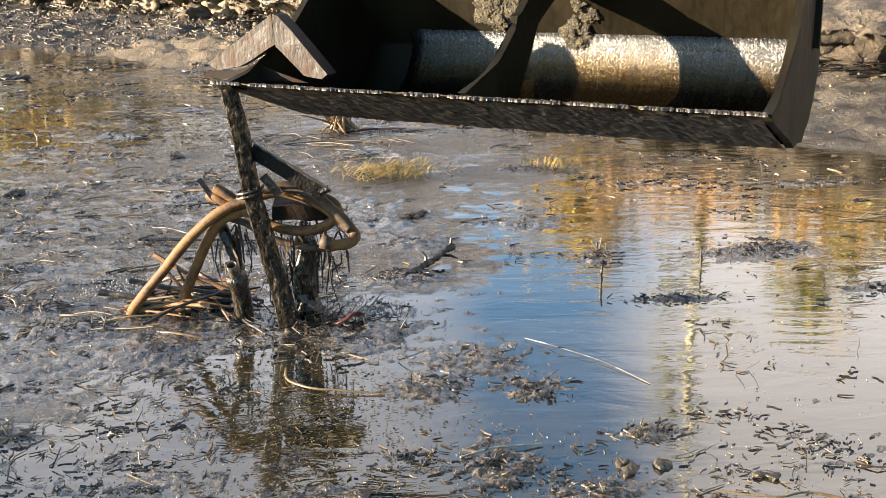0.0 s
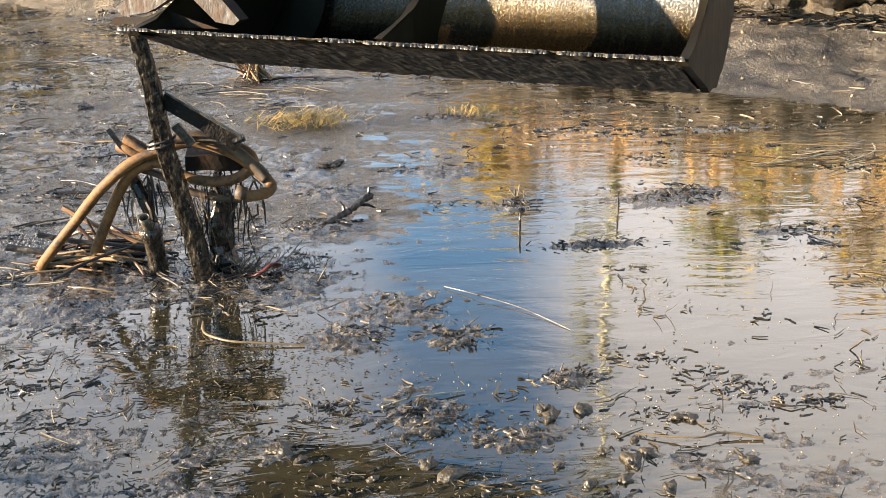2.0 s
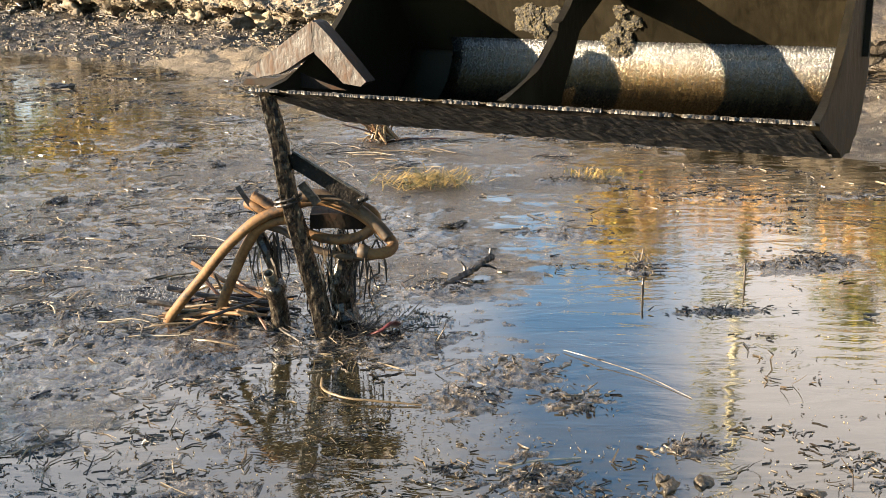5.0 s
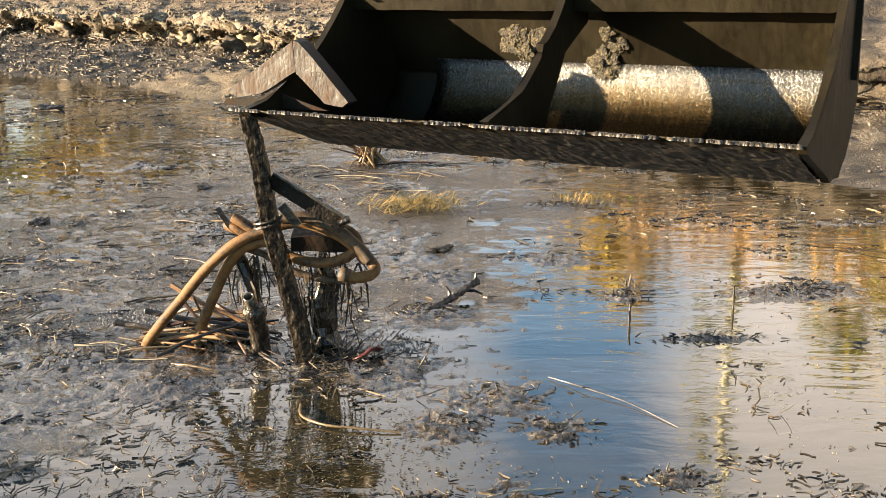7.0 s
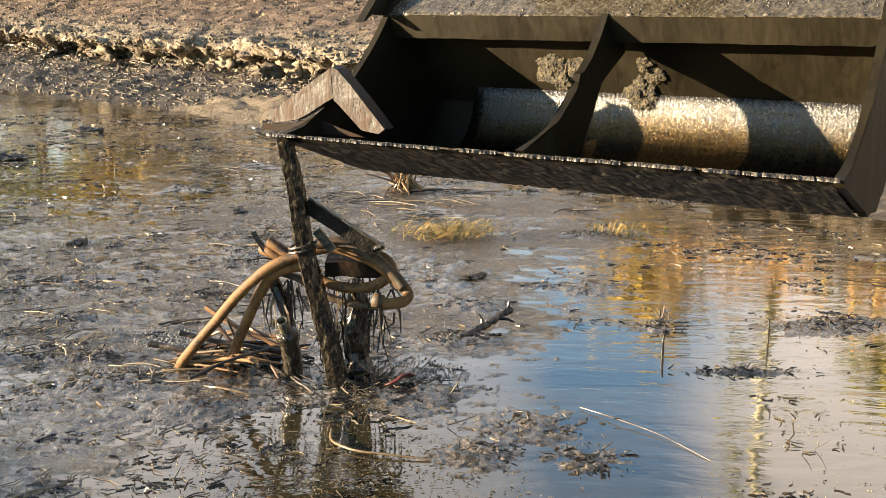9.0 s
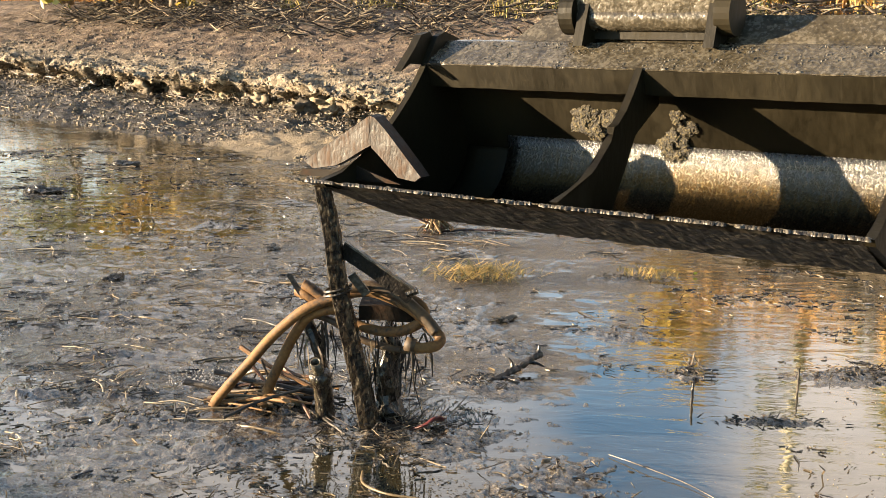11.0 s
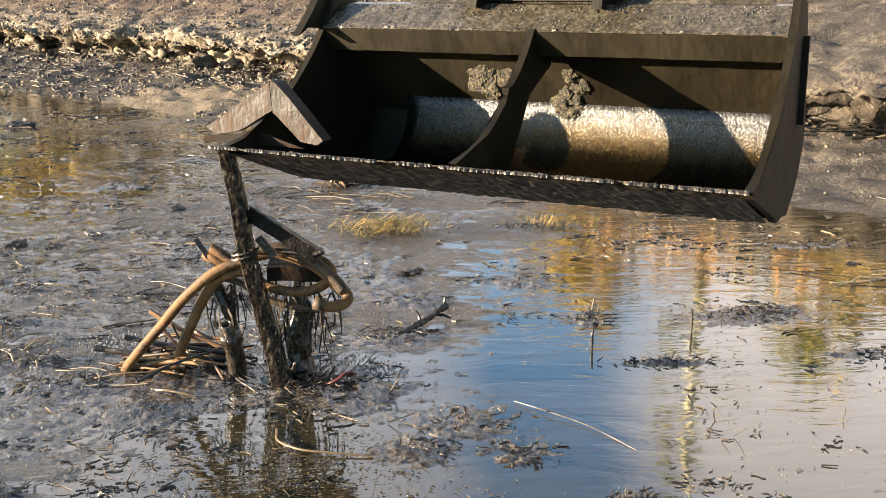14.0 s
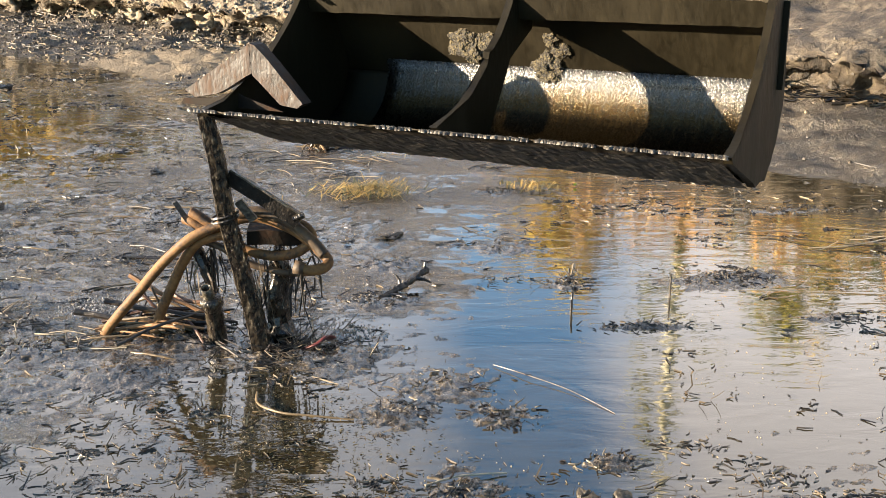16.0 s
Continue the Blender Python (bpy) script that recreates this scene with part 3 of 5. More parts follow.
def bank(r, q):
    """The bank's cross section at r, q counting along PROFILE."""
    i = min(int(q), len(PROFILE) - 2)
    t = q - i
    (s0, z0), (s1, z1) = PROFILE[i], PROFILE[i + 1]
    s, z = s0 + (s1 - s0) * t, z0 + (z1 - z0) * t
    if 8 < q < 24:
        fade = min(1, (q - 8) / 2, (24 - q) / 3)
        big = noise.noise(Vector((r * 0.35, 1.7, 0.0)))
        s += fade * (0.45 * big + 0.18 * noise.noise(Vector((r * 1.6, 4.0, 0.2))))
        east = max(0.0, min(1.0, (r - 0.5) / 2.0))
        if 12.5 < q < 16.2:
            hole = max(0.0, noise.noise(Vector((r * 2.3, 9.0, q * 0.15))) + 0.1)
            s += 0.55 * hole * (1 - east) * max(0, 1 - abs(q - 13.8) / 1.6) - 0.14 * (1 - east) * max(0, 1 - abs(q - 15.2) / 1.2)
            s += 0.05 * east
        x, y = shore_place(r, s)
        p = Vector((x, y, z * 1.7))
        lumpy = noise.fractal(p * 4.5, 0.7, 2.1, 5)
        amp = (0.045 + 0.10 * max(0.0, 1 - abs(q - 14.2) / 2.4)) * (1 - 0.1 * east)
        z += fade * amp * lumpy + fade * 0.05 * noise.noise(p * 0.9)
        s2 = fade * amp * 1.1 * noise.fractal(p * 4.2 + Vector((7, 3, 1)), 0.9, 2.1, 4)
        x, y = x + 0.648 * s2, y + 0.762 * s2
        return x, y, z
    x, y = shore_place(r, s)
    return x, y, z


def make_ground():
    rs = [-500, -200, -80, -40, -27, -20] + [-17.5 + 0.055 * k for k in range(425)] + [6.5, 8, 12, 20, 40, 90, 250, 500]
    qs = [float(k) for k in range(8)] + [8.0, 8.35, 8.7]
    for a, cnt in ((9, 8), (10, 9), (11, 8), (12, 7), (13, 6), (14, 7), (15, 6), (16, 9), (17, 12), (18, 11), (19, 8), (20, 6), (21, 3), (22, 2), (23, 2), (24, 1)):
        qs += [a + k / cnt for k in range(cnt)]
    qs.append(25.0)
    verts = [bank(r, q) for q in qs for r in rs]
    w = len(rs)
    faces = [(j * w + i, j * w + i + 1, (j + 1) * w + i + 1, (j + 1) * w + i) for j in range(len(qs) - 1) for i in range(w - 1)]
    me = bpy.data.meshes.new("ground")
    me.from_pydata(verts, [], faces)
    me.materials.append(GROUND)
    for p in me.polygons:
        p.use_smooth = True
    tagged(new("ground", me), "muddy eroded pond bank of wet mud and pale clay", "ground", kind="structure")


make_ground()

bm = bmesh.new()
corners = [shore_place(r, s) for r, s in ((-45, -7.5), (30, -7.5), (30, 1.2), (-45, 1.2))]
bm.faces.new([bm.verts.new((x, y, 0)) for x, y in corners])
tagged(new("water", mesh_of(bm, "water", WATER)), "still silty brown water with grey scum, mirroring the sky", "water", kind="structure")


# ---- excavator bucket ----
YAW, TILT = radians(30.5), radians(1.0)
BUCKET_POSE = Matrix.Translation((-0.752, 3.72, 0.912)) @ Matrix.Rotation(-YAW, 4, "Z") @ Matrix.Rotation(-TILT, 4, "Y")
WIDE, LEFT = 1.755, 0.075
FRONT = [(0.0, 0.0), (0.13, 0.030), (0.235, 0.082), (0.33, 0.158), (0.42, 0.245), (0.50, 0.345), (0.56, 0.44)]
SHELL = [(0.0, 0.0), (0.30, -0.105), (0.42, -0.128), (0.53, -0.130), (0.61, -0.114), (0.670, -0.070), (0.708, -0.01), (0.728, 0.055)]
BACK = [(0.74, 0.055), (0.625, 0.335)]


def thick(line, t):
    """A strip of thickness t outside an open line of (v, w)."""
    out = []
    for i, (v, w) in enumerate(line):
        a, c = line[max(i - 1, 0)], line[min(i + 1, len(line) - 1)]
        dv, dw = c[0] - a[0], c[1] - a[1]
        k = math.hypot(dv, dw)
        out.append((v + t * dw / k, w - t * dv / k))
    return list(line) + out[::-1]


def make_bucket():
    root = empty("excavator_bucket", BUCKET_POSE, "wide muddy steel ditching bucket hanging open over the water", "bucket")
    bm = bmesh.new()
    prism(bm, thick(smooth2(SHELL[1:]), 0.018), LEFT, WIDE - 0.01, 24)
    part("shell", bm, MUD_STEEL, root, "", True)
    bm = bmesh.new()
    prism(bm, thick([(v - 0.004, w + 0.004) for v, w in smooth2(SHELL[1:]) + [(0.719, 0.097)]], 0.003), LEFT + 0.20, WIDE - 0.014, 24)
    part("wear_liner", bm, POLISHED, root, "scoured shiny steel liner of the curved floor", True)
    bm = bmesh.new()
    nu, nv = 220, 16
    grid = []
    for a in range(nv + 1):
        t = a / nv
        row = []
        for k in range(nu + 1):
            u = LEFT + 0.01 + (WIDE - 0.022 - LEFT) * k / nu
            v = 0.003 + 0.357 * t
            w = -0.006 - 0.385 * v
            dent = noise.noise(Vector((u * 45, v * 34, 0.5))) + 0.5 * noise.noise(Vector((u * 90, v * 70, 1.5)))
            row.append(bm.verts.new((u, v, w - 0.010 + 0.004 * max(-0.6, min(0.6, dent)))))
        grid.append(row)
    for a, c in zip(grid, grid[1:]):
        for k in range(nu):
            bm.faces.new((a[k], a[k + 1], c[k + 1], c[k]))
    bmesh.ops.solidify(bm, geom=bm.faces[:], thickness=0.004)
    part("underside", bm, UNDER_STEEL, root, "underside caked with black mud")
    bm = bmesh.new()
    prism(bm, [(0.0, 0.0015), (0.30, -0.099), (0.30, -0.107), (0.002, -0.003)], -0.02, WIDE - 0.012, 90)
    roughen(bm, 0.0025, 30, 3)
    part("cutting_edge", bm, LIP_EDGE, root, "worn muddy cutting edge")
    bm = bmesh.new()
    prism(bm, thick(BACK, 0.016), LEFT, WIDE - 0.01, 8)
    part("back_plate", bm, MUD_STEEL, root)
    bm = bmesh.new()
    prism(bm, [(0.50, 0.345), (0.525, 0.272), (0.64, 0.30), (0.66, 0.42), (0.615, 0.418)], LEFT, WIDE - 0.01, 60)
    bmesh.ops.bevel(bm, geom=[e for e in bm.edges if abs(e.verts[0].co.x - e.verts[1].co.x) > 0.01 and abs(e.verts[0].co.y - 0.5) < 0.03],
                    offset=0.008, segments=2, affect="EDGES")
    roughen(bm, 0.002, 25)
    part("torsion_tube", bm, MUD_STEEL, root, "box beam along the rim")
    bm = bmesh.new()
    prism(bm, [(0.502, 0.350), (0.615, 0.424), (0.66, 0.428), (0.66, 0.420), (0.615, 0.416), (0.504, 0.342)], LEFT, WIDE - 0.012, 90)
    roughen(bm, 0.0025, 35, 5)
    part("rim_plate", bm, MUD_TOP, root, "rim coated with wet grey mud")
    # added block under the belly, hidden from view, to darken the water's reflection
    bm = bmesh.new()
    prism(bm, [(0.42, -0.153), (0.52, -0.170), (0.63, -0.187), (0.73, -0.138), (0.79, -0.03), (0.775, 0.09), (0.748, 0.06), (0.70, -0.06), (0.62, -0.125), (0.50, -0.15)], LEFT, WIDE - 0.01, 40)
    roughen(bm, 0.003, 22, 9)
    bmesh.ops.triangulate(bm, faces=[f for f in bm.faces if len(f.verts) > 4])
    part("belly_block", bm, MUD_STEEL, root, "added block under the belly, there for its dark reflection")
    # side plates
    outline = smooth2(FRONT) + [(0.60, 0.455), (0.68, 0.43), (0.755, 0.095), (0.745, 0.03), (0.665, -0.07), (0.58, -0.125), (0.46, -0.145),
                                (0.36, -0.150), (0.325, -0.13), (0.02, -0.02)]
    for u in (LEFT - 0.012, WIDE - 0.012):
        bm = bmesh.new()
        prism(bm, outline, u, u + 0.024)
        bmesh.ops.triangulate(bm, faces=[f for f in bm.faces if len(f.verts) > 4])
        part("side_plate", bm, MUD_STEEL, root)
    bm = bmesh.new()
    prism(bm, [(0.40, 0.325), (0.475, 0.405), (0.505, 0.445), (0.55, 0.455), (0.57, 0.43), (0.515, 0.345), (0.45, 0.35)], LEFT - 0.045, LEFT - 0.013)
    part("lifting_lug", bm, MUD_STEEL, root)
    # thin strip in place of the dark gap lines on the east side
    bm = bmesh.new()
    prism(bm, [(0.60, 0.09), (0.62, 0.09), (0.645, 0.34), (0.63, 0.34)], WIDE + 0.012, WIDE + 0.030)
    part("gap_strip", bm, MUD_STEEL, root)
    # middle brace
    bm = bmesh.new()
    back = [(0.62, 0.33), (0.62, 0.235), (0.53, 0.19), (0.465, 0.155), (0.416, 0.075), (0.36, 0.0), (0.31, -0.08)]
    step = [(0.326, 0.180), (0.350, 0.186), (0.40, 0.222), (0.45, 0.277), (0.50, 0.345)]
    prism(bm, [(v, w + 0.01) for v, w in smooth2(FRONT[:4]) + step] + back + [(0.2, -0.07)], 0.905, 0.93)
    bmesh.ops.triangulate(bm, faces=[f for f in bm.faces if len(f.verts) > 4])
    part("brace", bm, MUD_STEEL, root)
    # bracket plate behind the rim
    bm = bmesh.new()
    poly = [(0.34, 0.0), (1.68, 0.0), (1.60, 0.085), (0.42, 0.085)]
    lo, hi = [], []
    for u, h in poly:
        lo.append(bm.verts.new((u, 0.655 + h * 0.9, 0.425 + h)))
        hi.append(bm.verts.new((u, 0.675 + h * 0.9, 0.413 + h)))
    bm.faces.new(lo)
    bm.faces.new(hi[::-1])
    for k in range(4):
        bm.faces.new((lo[k], lo[(k + 1) % 4], hi[(k + 1) % 4], hi[k]))
    bmesh.ops.subdivide_edges(bm, edges=bm.edges[:], cuts=12, use_grid_fill=True)
    roughen(bm, 0.003, 30, 7)
    part("hanger_plate", bm, MUD_TOP, root, "sloping hanger plate with wet mud")
    for u in (0.64, 1.10):
        bm = bmesh.new()
        prism(bm, [(0.56, 0.415), (0.64, 0.42), (0.74, 0.50), (0.74, 0.60), (0.62, 0.60), (0.585, 0.50)], u, u + 0.035)
        part("hinge_ear", bm, MUD_STEEL, root)
    # clods and crusts stuck to the steel
    rng = random.Random(4)
    soup = Soup()
    for k in range(1100):
        u = rng.uniform(-0.02, WIDE)
        if noise.noise(Vector((u * 14, 0.4, 1.5))) < -0.28:
            continue
        thick_here = 0.6 + 0.9 * max(0.0, noise.noise(Vector((u * 6, 2.4, 0.5))) + 0.2)
        soup.clod((u, rng.gauss(0.001, 0.004), 0.001), rng.uniform(0.003, 0.013), rng.uniform(0.003, 0.006), rng.uniform(0.001, 0.0035) * thick_here, rng.gauss(0, 0.4), rng)
    for k in range(160):
        u = rng.uniform(LEFT, WIDE)
        soup.clod((u, 0.505 + rng.uniform(0, 0.02), 0.348 + rng.uniform(0, 0.008)), rng.uniform(0.004, 0.020), rng.uniform(0.002, 0.005), rng.uniform(0.001, 0.003), rng.gauss(0, 0.2), rng)
    for k in range(650):
        u, t = rng.uniform(LEFT, WIDE - 0.02), rng.random()
        if noise.noise(Vector((u * 6, t * 3, 0))) < -0.05:
            continue
        soup.clod((u, 0.515 + 0.10 * t, 0.356 + 0.066 * t), rng.uniform(0.002, 0.007), rng.uniform(0.002, 0.006), rng.uniform(0.003, 0.007), 0, rng)
    soup.build("mud_crust", LIP_EDGE, "crusts of drying mud along the edges", "", root, soft=True)
    for u, w, size, seed in ((0.675, 0.165, 0.050, 1), (0.735, 0.18, 0.034, 2), (0.645, 0.20, 0.030, 8), (0.945, 0.13, 0.032, 3),
                             (0.965, 0.20, 0.020, 4), (1.005, 0.165, 0.024, 5), (0.945, 0.085, 0.038, 6), (1.42, 0.065, 0.02, 7)):
        bm = bmesh.new()
        lump(bm, (0, 0, 0), size, seed, 0.9, 5, 0.5)
        roughen(bm, size * 0.22, 2.2 / size, seed)
        roughen(bm, size * 0.26, 6.5 / size, seed + 3)
        roughen(bm, size * 0.14, 15.0 / size, seed + 5)
        for v in bm.verts:
            v.co = Vector((v.co.x + u, v.co.y * 0.22 + 0.734 - 0.41 * (w - 0.055), v.co.z + w))
        part("mud_clod", bm, ROOT_MUD, root, "lump of root-laced mud stuck inside")
    # the bucket narrows towards its back
    for ob in root.children:
        if not ob.name.startswith("mud_clod"):
            for v in ob.data.vertices:
                v.co.x = 0.93 + (v.co.x - 0.93) * (1 - 0.095 * max(0.0, v.co.y))
    return root


def smooth2(line, steps=5):
    return [(p.x, p.y) for p in smooth_line([(v, w, 0) for v, w in line], steps)]


make_bucket()


def make_coupler():
    root = empty("quick_coupler", BUCKET_POSE @ Matrix.Translation((0.88, 0.64, 0.53)), "muddy steel coupler and dipper arm holding the bucket", "excavator arm")
    bm = bmesh.new()
    sweep(bm, [(-0.27 + 0.02 * k, 0, -0.03) for k in range(28)], 0.040, 24)
    roughen(bm, 0.0015, 24)
    part("pin_tube", bm, MUD_TOP, root, "", True)
    for u in (-0.285, 0.235):
        bm = bmesh.new()
        sweep(bm, [(u, -0.005, -0.015), (u + 0.05, -0.005, -0.015)], 0.068, 24)
        bmesh.ops.bevel(bm, geom=[e for e in bm.edges if e.calc_face_angle(0) > 1], offset=0.006, segments=2, affect="EDGES")
        part("flange", bm, MUD_STEEL, root)
    bm = bmesh.new()
    prism(bm, [(-0.035, -0.02), (0.03, -0.05), (0.22, 0.12), (0.22, 0.30), (-0.06, 0.30), (-0.05, 0.1)], -0.235, 0.235, 12)
    roughen(bm, 0.004, 18)
    part("body", bm, MUD_TOP, root)
    # added dark block in place of the shadowed opening under the tube
    bm = bmesh.new()
    prism(bm, [(0.0, -0.095), (0.06, -0.085), (0.14, -0.02), (0.14, 0.1), (0.03, 0.1)], -0.20, 0.20)
    part("shadow_block", bm, MUD_STEEL, root)
    bm = bmesh.new()
    beam(bm, (0.0, 0.10, 0.27), (0.35, -0.75, 2.6), 0.24, 0.30, end=1.3)
    part("dipper_arm", bm, MUD_STEEL, root)


make_coupler()


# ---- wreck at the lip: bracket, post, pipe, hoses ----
# set back along the camera's sight line and enlarged 1.042, to fit its view
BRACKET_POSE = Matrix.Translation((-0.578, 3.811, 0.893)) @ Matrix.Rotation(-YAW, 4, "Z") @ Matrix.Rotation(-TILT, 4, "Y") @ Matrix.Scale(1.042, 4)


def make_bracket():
    root = empty("angle_bracket", BRACKET_POSE, "rusty folded steel bracket in the corner of the bucket", "bracket")

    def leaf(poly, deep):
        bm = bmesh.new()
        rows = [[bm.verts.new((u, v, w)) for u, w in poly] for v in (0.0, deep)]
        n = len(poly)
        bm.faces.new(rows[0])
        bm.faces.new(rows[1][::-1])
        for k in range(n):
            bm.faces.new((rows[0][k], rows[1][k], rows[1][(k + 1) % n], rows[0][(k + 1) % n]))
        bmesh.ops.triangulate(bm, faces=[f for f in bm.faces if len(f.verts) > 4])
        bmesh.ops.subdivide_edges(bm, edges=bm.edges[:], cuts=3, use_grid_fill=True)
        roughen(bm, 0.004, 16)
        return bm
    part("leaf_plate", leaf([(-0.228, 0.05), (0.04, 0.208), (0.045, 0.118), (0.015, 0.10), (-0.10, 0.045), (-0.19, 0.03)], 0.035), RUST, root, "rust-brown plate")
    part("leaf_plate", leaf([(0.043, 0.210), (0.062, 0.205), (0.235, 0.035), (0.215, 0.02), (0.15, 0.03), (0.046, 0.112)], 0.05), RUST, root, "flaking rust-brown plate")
    # black bar along the bottom, its sheet also painting the shadow below the leaves
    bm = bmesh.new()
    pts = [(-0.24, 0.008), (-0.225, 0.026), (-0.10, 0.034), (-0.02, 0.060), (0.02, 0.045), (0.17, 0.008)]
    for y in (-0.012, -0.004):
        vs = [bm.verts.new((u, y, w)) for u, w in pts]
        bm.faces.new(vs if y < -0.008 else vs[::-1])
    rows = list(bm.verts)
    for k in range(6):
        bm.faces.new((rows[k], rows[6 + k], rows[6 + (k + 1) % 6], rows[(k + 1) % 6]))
    part("bar_and_shadow", bm, RUST_AND_SHADOW, root, "black bar that also paints the shadow under the bracket")


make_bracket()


def make_post():
    root = empty("leaning_post", pose(-0.61, 3.965, -0.02), "leaning mud-crusted post with a diagonal brace, stuck in the mud", "post")
    line = smooth_line([(0.050, 0.015, -0.1), (0.030, -0.02, 0.12), (-0.020, -0.08, 0.40), (-0.046, -0.13, 0.58), (-0.058, -0.165, 0.74), (-0.082, -0.20, 0.905)], 9)
    bm = bmesh.new()
    rings = []
    for i, p in enumerate(line):
        t = i / (len(line) - 1)
        w, d = 0.034 - 0.008 * t, 0.032 - 0.009 * t
        rings.append([bm.verts.new(p + Vector((w * a, d * b, 0))) for a, b in ((-1, -0.4), (-0.75, -1), (0.1, -1.08), (1, -1), (1.0, 0.9), (0, 1), (-1, 0.9))])
    for a, c in zip(rings, rings[1:]):
        for k in range(7):
            bm.faces.new((a[k], a[(k + 1) % 7], c[(k + 1) % 7], c[k]))
    bm.faces.new(rings[0][::-1])
    bm.faces.new(rings[-1])
    bmesh.ops.subdivide_edges(bm, edges=bm.edges[:], cuts=1, use_grid_fill=True)
    roughen(bm, 0.0035, 11)
    roughen(bm, 0.0025, 60, 2)
    part("post", bm, POST_MUD, root)
    bm = bmesh.new()
    beam(bm, (-0.03, -0.13, 0.690), (0.205, -0.15, 0.538), 0.050, 0.022, side=(0.55, 0, 0.8), cuts=24)
    roughen(bm, 0.004, 25)
    part("brace", bm, POST_DARK, root, "wet dark diagonal brace")
    # pale strip along the brace's upper edge
    bm = bmesh.new()
    beam(bm, (-0.016, -0.150, 0.714), (0.222, -0.165, 0.561), 0.006, 0.020, side=(0.55, 0, 0.8), cuts=20)
    roughen(bm, 0.002, 40)
    part("brace_flange", bm, LIP_EDGE, root, "pale strip along the top edge of the brace")
    bm = bmesh.new()
    beam(bm, (0.0, -0.12, 0.60), (0.05, -0.11, 0.53), 0.03, 0.012)
    part("gusset", bm, LIP_EDGE, root, "small pale gusset")
    for z in (0.535, 0.55):
        bm = bmesh.new()
        loop = [(-0.047 + 0.045 * math.cos(a), -0.115 + 0.042 * math.sin(a), z + 0.012 * math.cos(a)) for a in (k * math.pi / 8 for k in range(17))]
        sweep(bm, loop, 0.0045, 5)
        part("wire_tie", bm, WET_WOOD, root, "dark wire tied round the post")
    bm = bmesh.new()
    sweep(bm, [(0.19, -0.17, 0.55), (0.225, -0.17, 0.565)], 0.012, 8)
    part("bolt", bm, POST_MUD, root)


make_post()


def make_pipe():
    root = empty("pipe_stub", pose(-0.735, 4.02, -0.02), "muddy upright pipe stub with an open nipple on top", "pipe")
    bm = bmesh.new()
    sweep(bm, smooth_line([(0.004, 0.0, -0.08), (0.0, -0.01, 0.1), (-0.010, -0.05, 0.215)], 6), [0.034] * 6 + [0.035] * 4 + [0.037, 0.041, 0.036], 16)
    roughen(bm, 0.004, 24)
    part("pipe", bm, POST_MUD, root, "", True)
    bm = bmesh.new()
    a, c = Vector((-0.012, -0.05, 0.215)), Vector((-0.016, -0.085, 0.262))
    out_a, out_c = sweep(bm, [a, c], 0.020, 16, cap=False)
    in_a, in_c = sweep(bm, [a, c], 0.014, 16, cap=False)
    for k in range(16):
        k2 = (k + 1) % 16
        bm.faces.new((out_c[k], out_c[k2], in_c[k2], in_c[k]))
    part("nipple", bm, MUD_TOP, root, "open threaded nipple", True)


make_pipe()


def make_hose(pts, r, material, label, seed, parts=()):
    line = smooth_line(pts, 9)
    bm = bmesh.new()
    sweep(bm, line, r, 12)
    roughen(bm, r * 0.10, 12, seed)
    return thing("hose", bm, material, label, "hose", "hoses tangled round the post", smooth=True)


make_hose([(-1.185, 4.12, -0.03), (-1.14, 4.085, 0.045), (-1.03, 4.03, 0.175), (-0.892, 3.97, 0.335), (-0.79, 3.94, 0.425), (-0.70, 3.935, 0.468), (-0.60, 3.93, 0.498),
           (-0.52, 3.92, 0.495), (-0.42, 3.90, 0.455), (-0.345, 3.88, 0.395), (-0.312, 3.86, 0.365), (-0.328, 3.83, 0.348), (-0.370, 3.81, 0.346), (-0.395, 3.81, 0.350)],
          0.0185, HOSE, "thick ochre mud-dusted hose arching from the mud", 1)
make_hose([(-0.985, 4.09, -0.02), (-0.965, 4.08, 0.06), (-0.90, 4.04, 0.20), (-0.84, 4.0, 0.315), (-0.785, 3.97, 0.39), (-0.72, 3.95, 0.425), (-0.66, 3.95, 0.43)],
          0.0185, HOSE, "ochre hose with a flattened end in the mud", 2)
make_hose([(-0.80, 3.99, 0.505), (-0.77, 3.98, 0.49), (-0.715, 3.97, 0.455), (-0.66, 3.96, 0.41), (-0.58, 3.93, 0.375), (-0.50, 3.91, 0.368), (-0.42, 3.90, 0.385),
           (-0.37, 3.90, 0.43), (-0.40, 3.93, 0.47), (-0.5, 3.97, 0.49)],
          0.018, HOSE, "ochre hose looped behind the post", 3)
make_hose([(-0.83, 4.02, 0.47), (-0.80, 4.0, 0.465), (-0.75, 3.99, 0.445), (-0.69, 3.98, 0.44)], 0.019, HOSE, "short ochre hose end", 4)
make_hose([(-0.63, 3.925, 0.515), (-0.54, 3.915, 0.522), (-0.44, 3.895, 0.487), (-0.36, 3.875, 0.425), (-0.325, 3.86, 0.385)], 0.020, HOSE_DARK,
          "dark muddy hose laid along the coil", 5)
make_hose([(-0.78, 4.0, 0.40), (-0.70, 3.99, 0.375), (-0.62, 3.97, 0.33), (-0.50, 3.95, 0.30), (-0.40, 3.93, 0.30), (-0.345, 3.91, 0.33)], 0.013, HOSE_DARK,
          "thin dark hose under the coil", 6)
bm = bmesh.new()
sweep(bm, [(-0.39, 3.81, 0.350), (-0.425, 3.815, 0.356)], [0.024, 0.022], 14)
roughen(bm, 0.005, 30)
thing("hose_coupling", bm, HOSE_DARK, "mud-caked coupling on the hose end", "coupling", smooth=True)

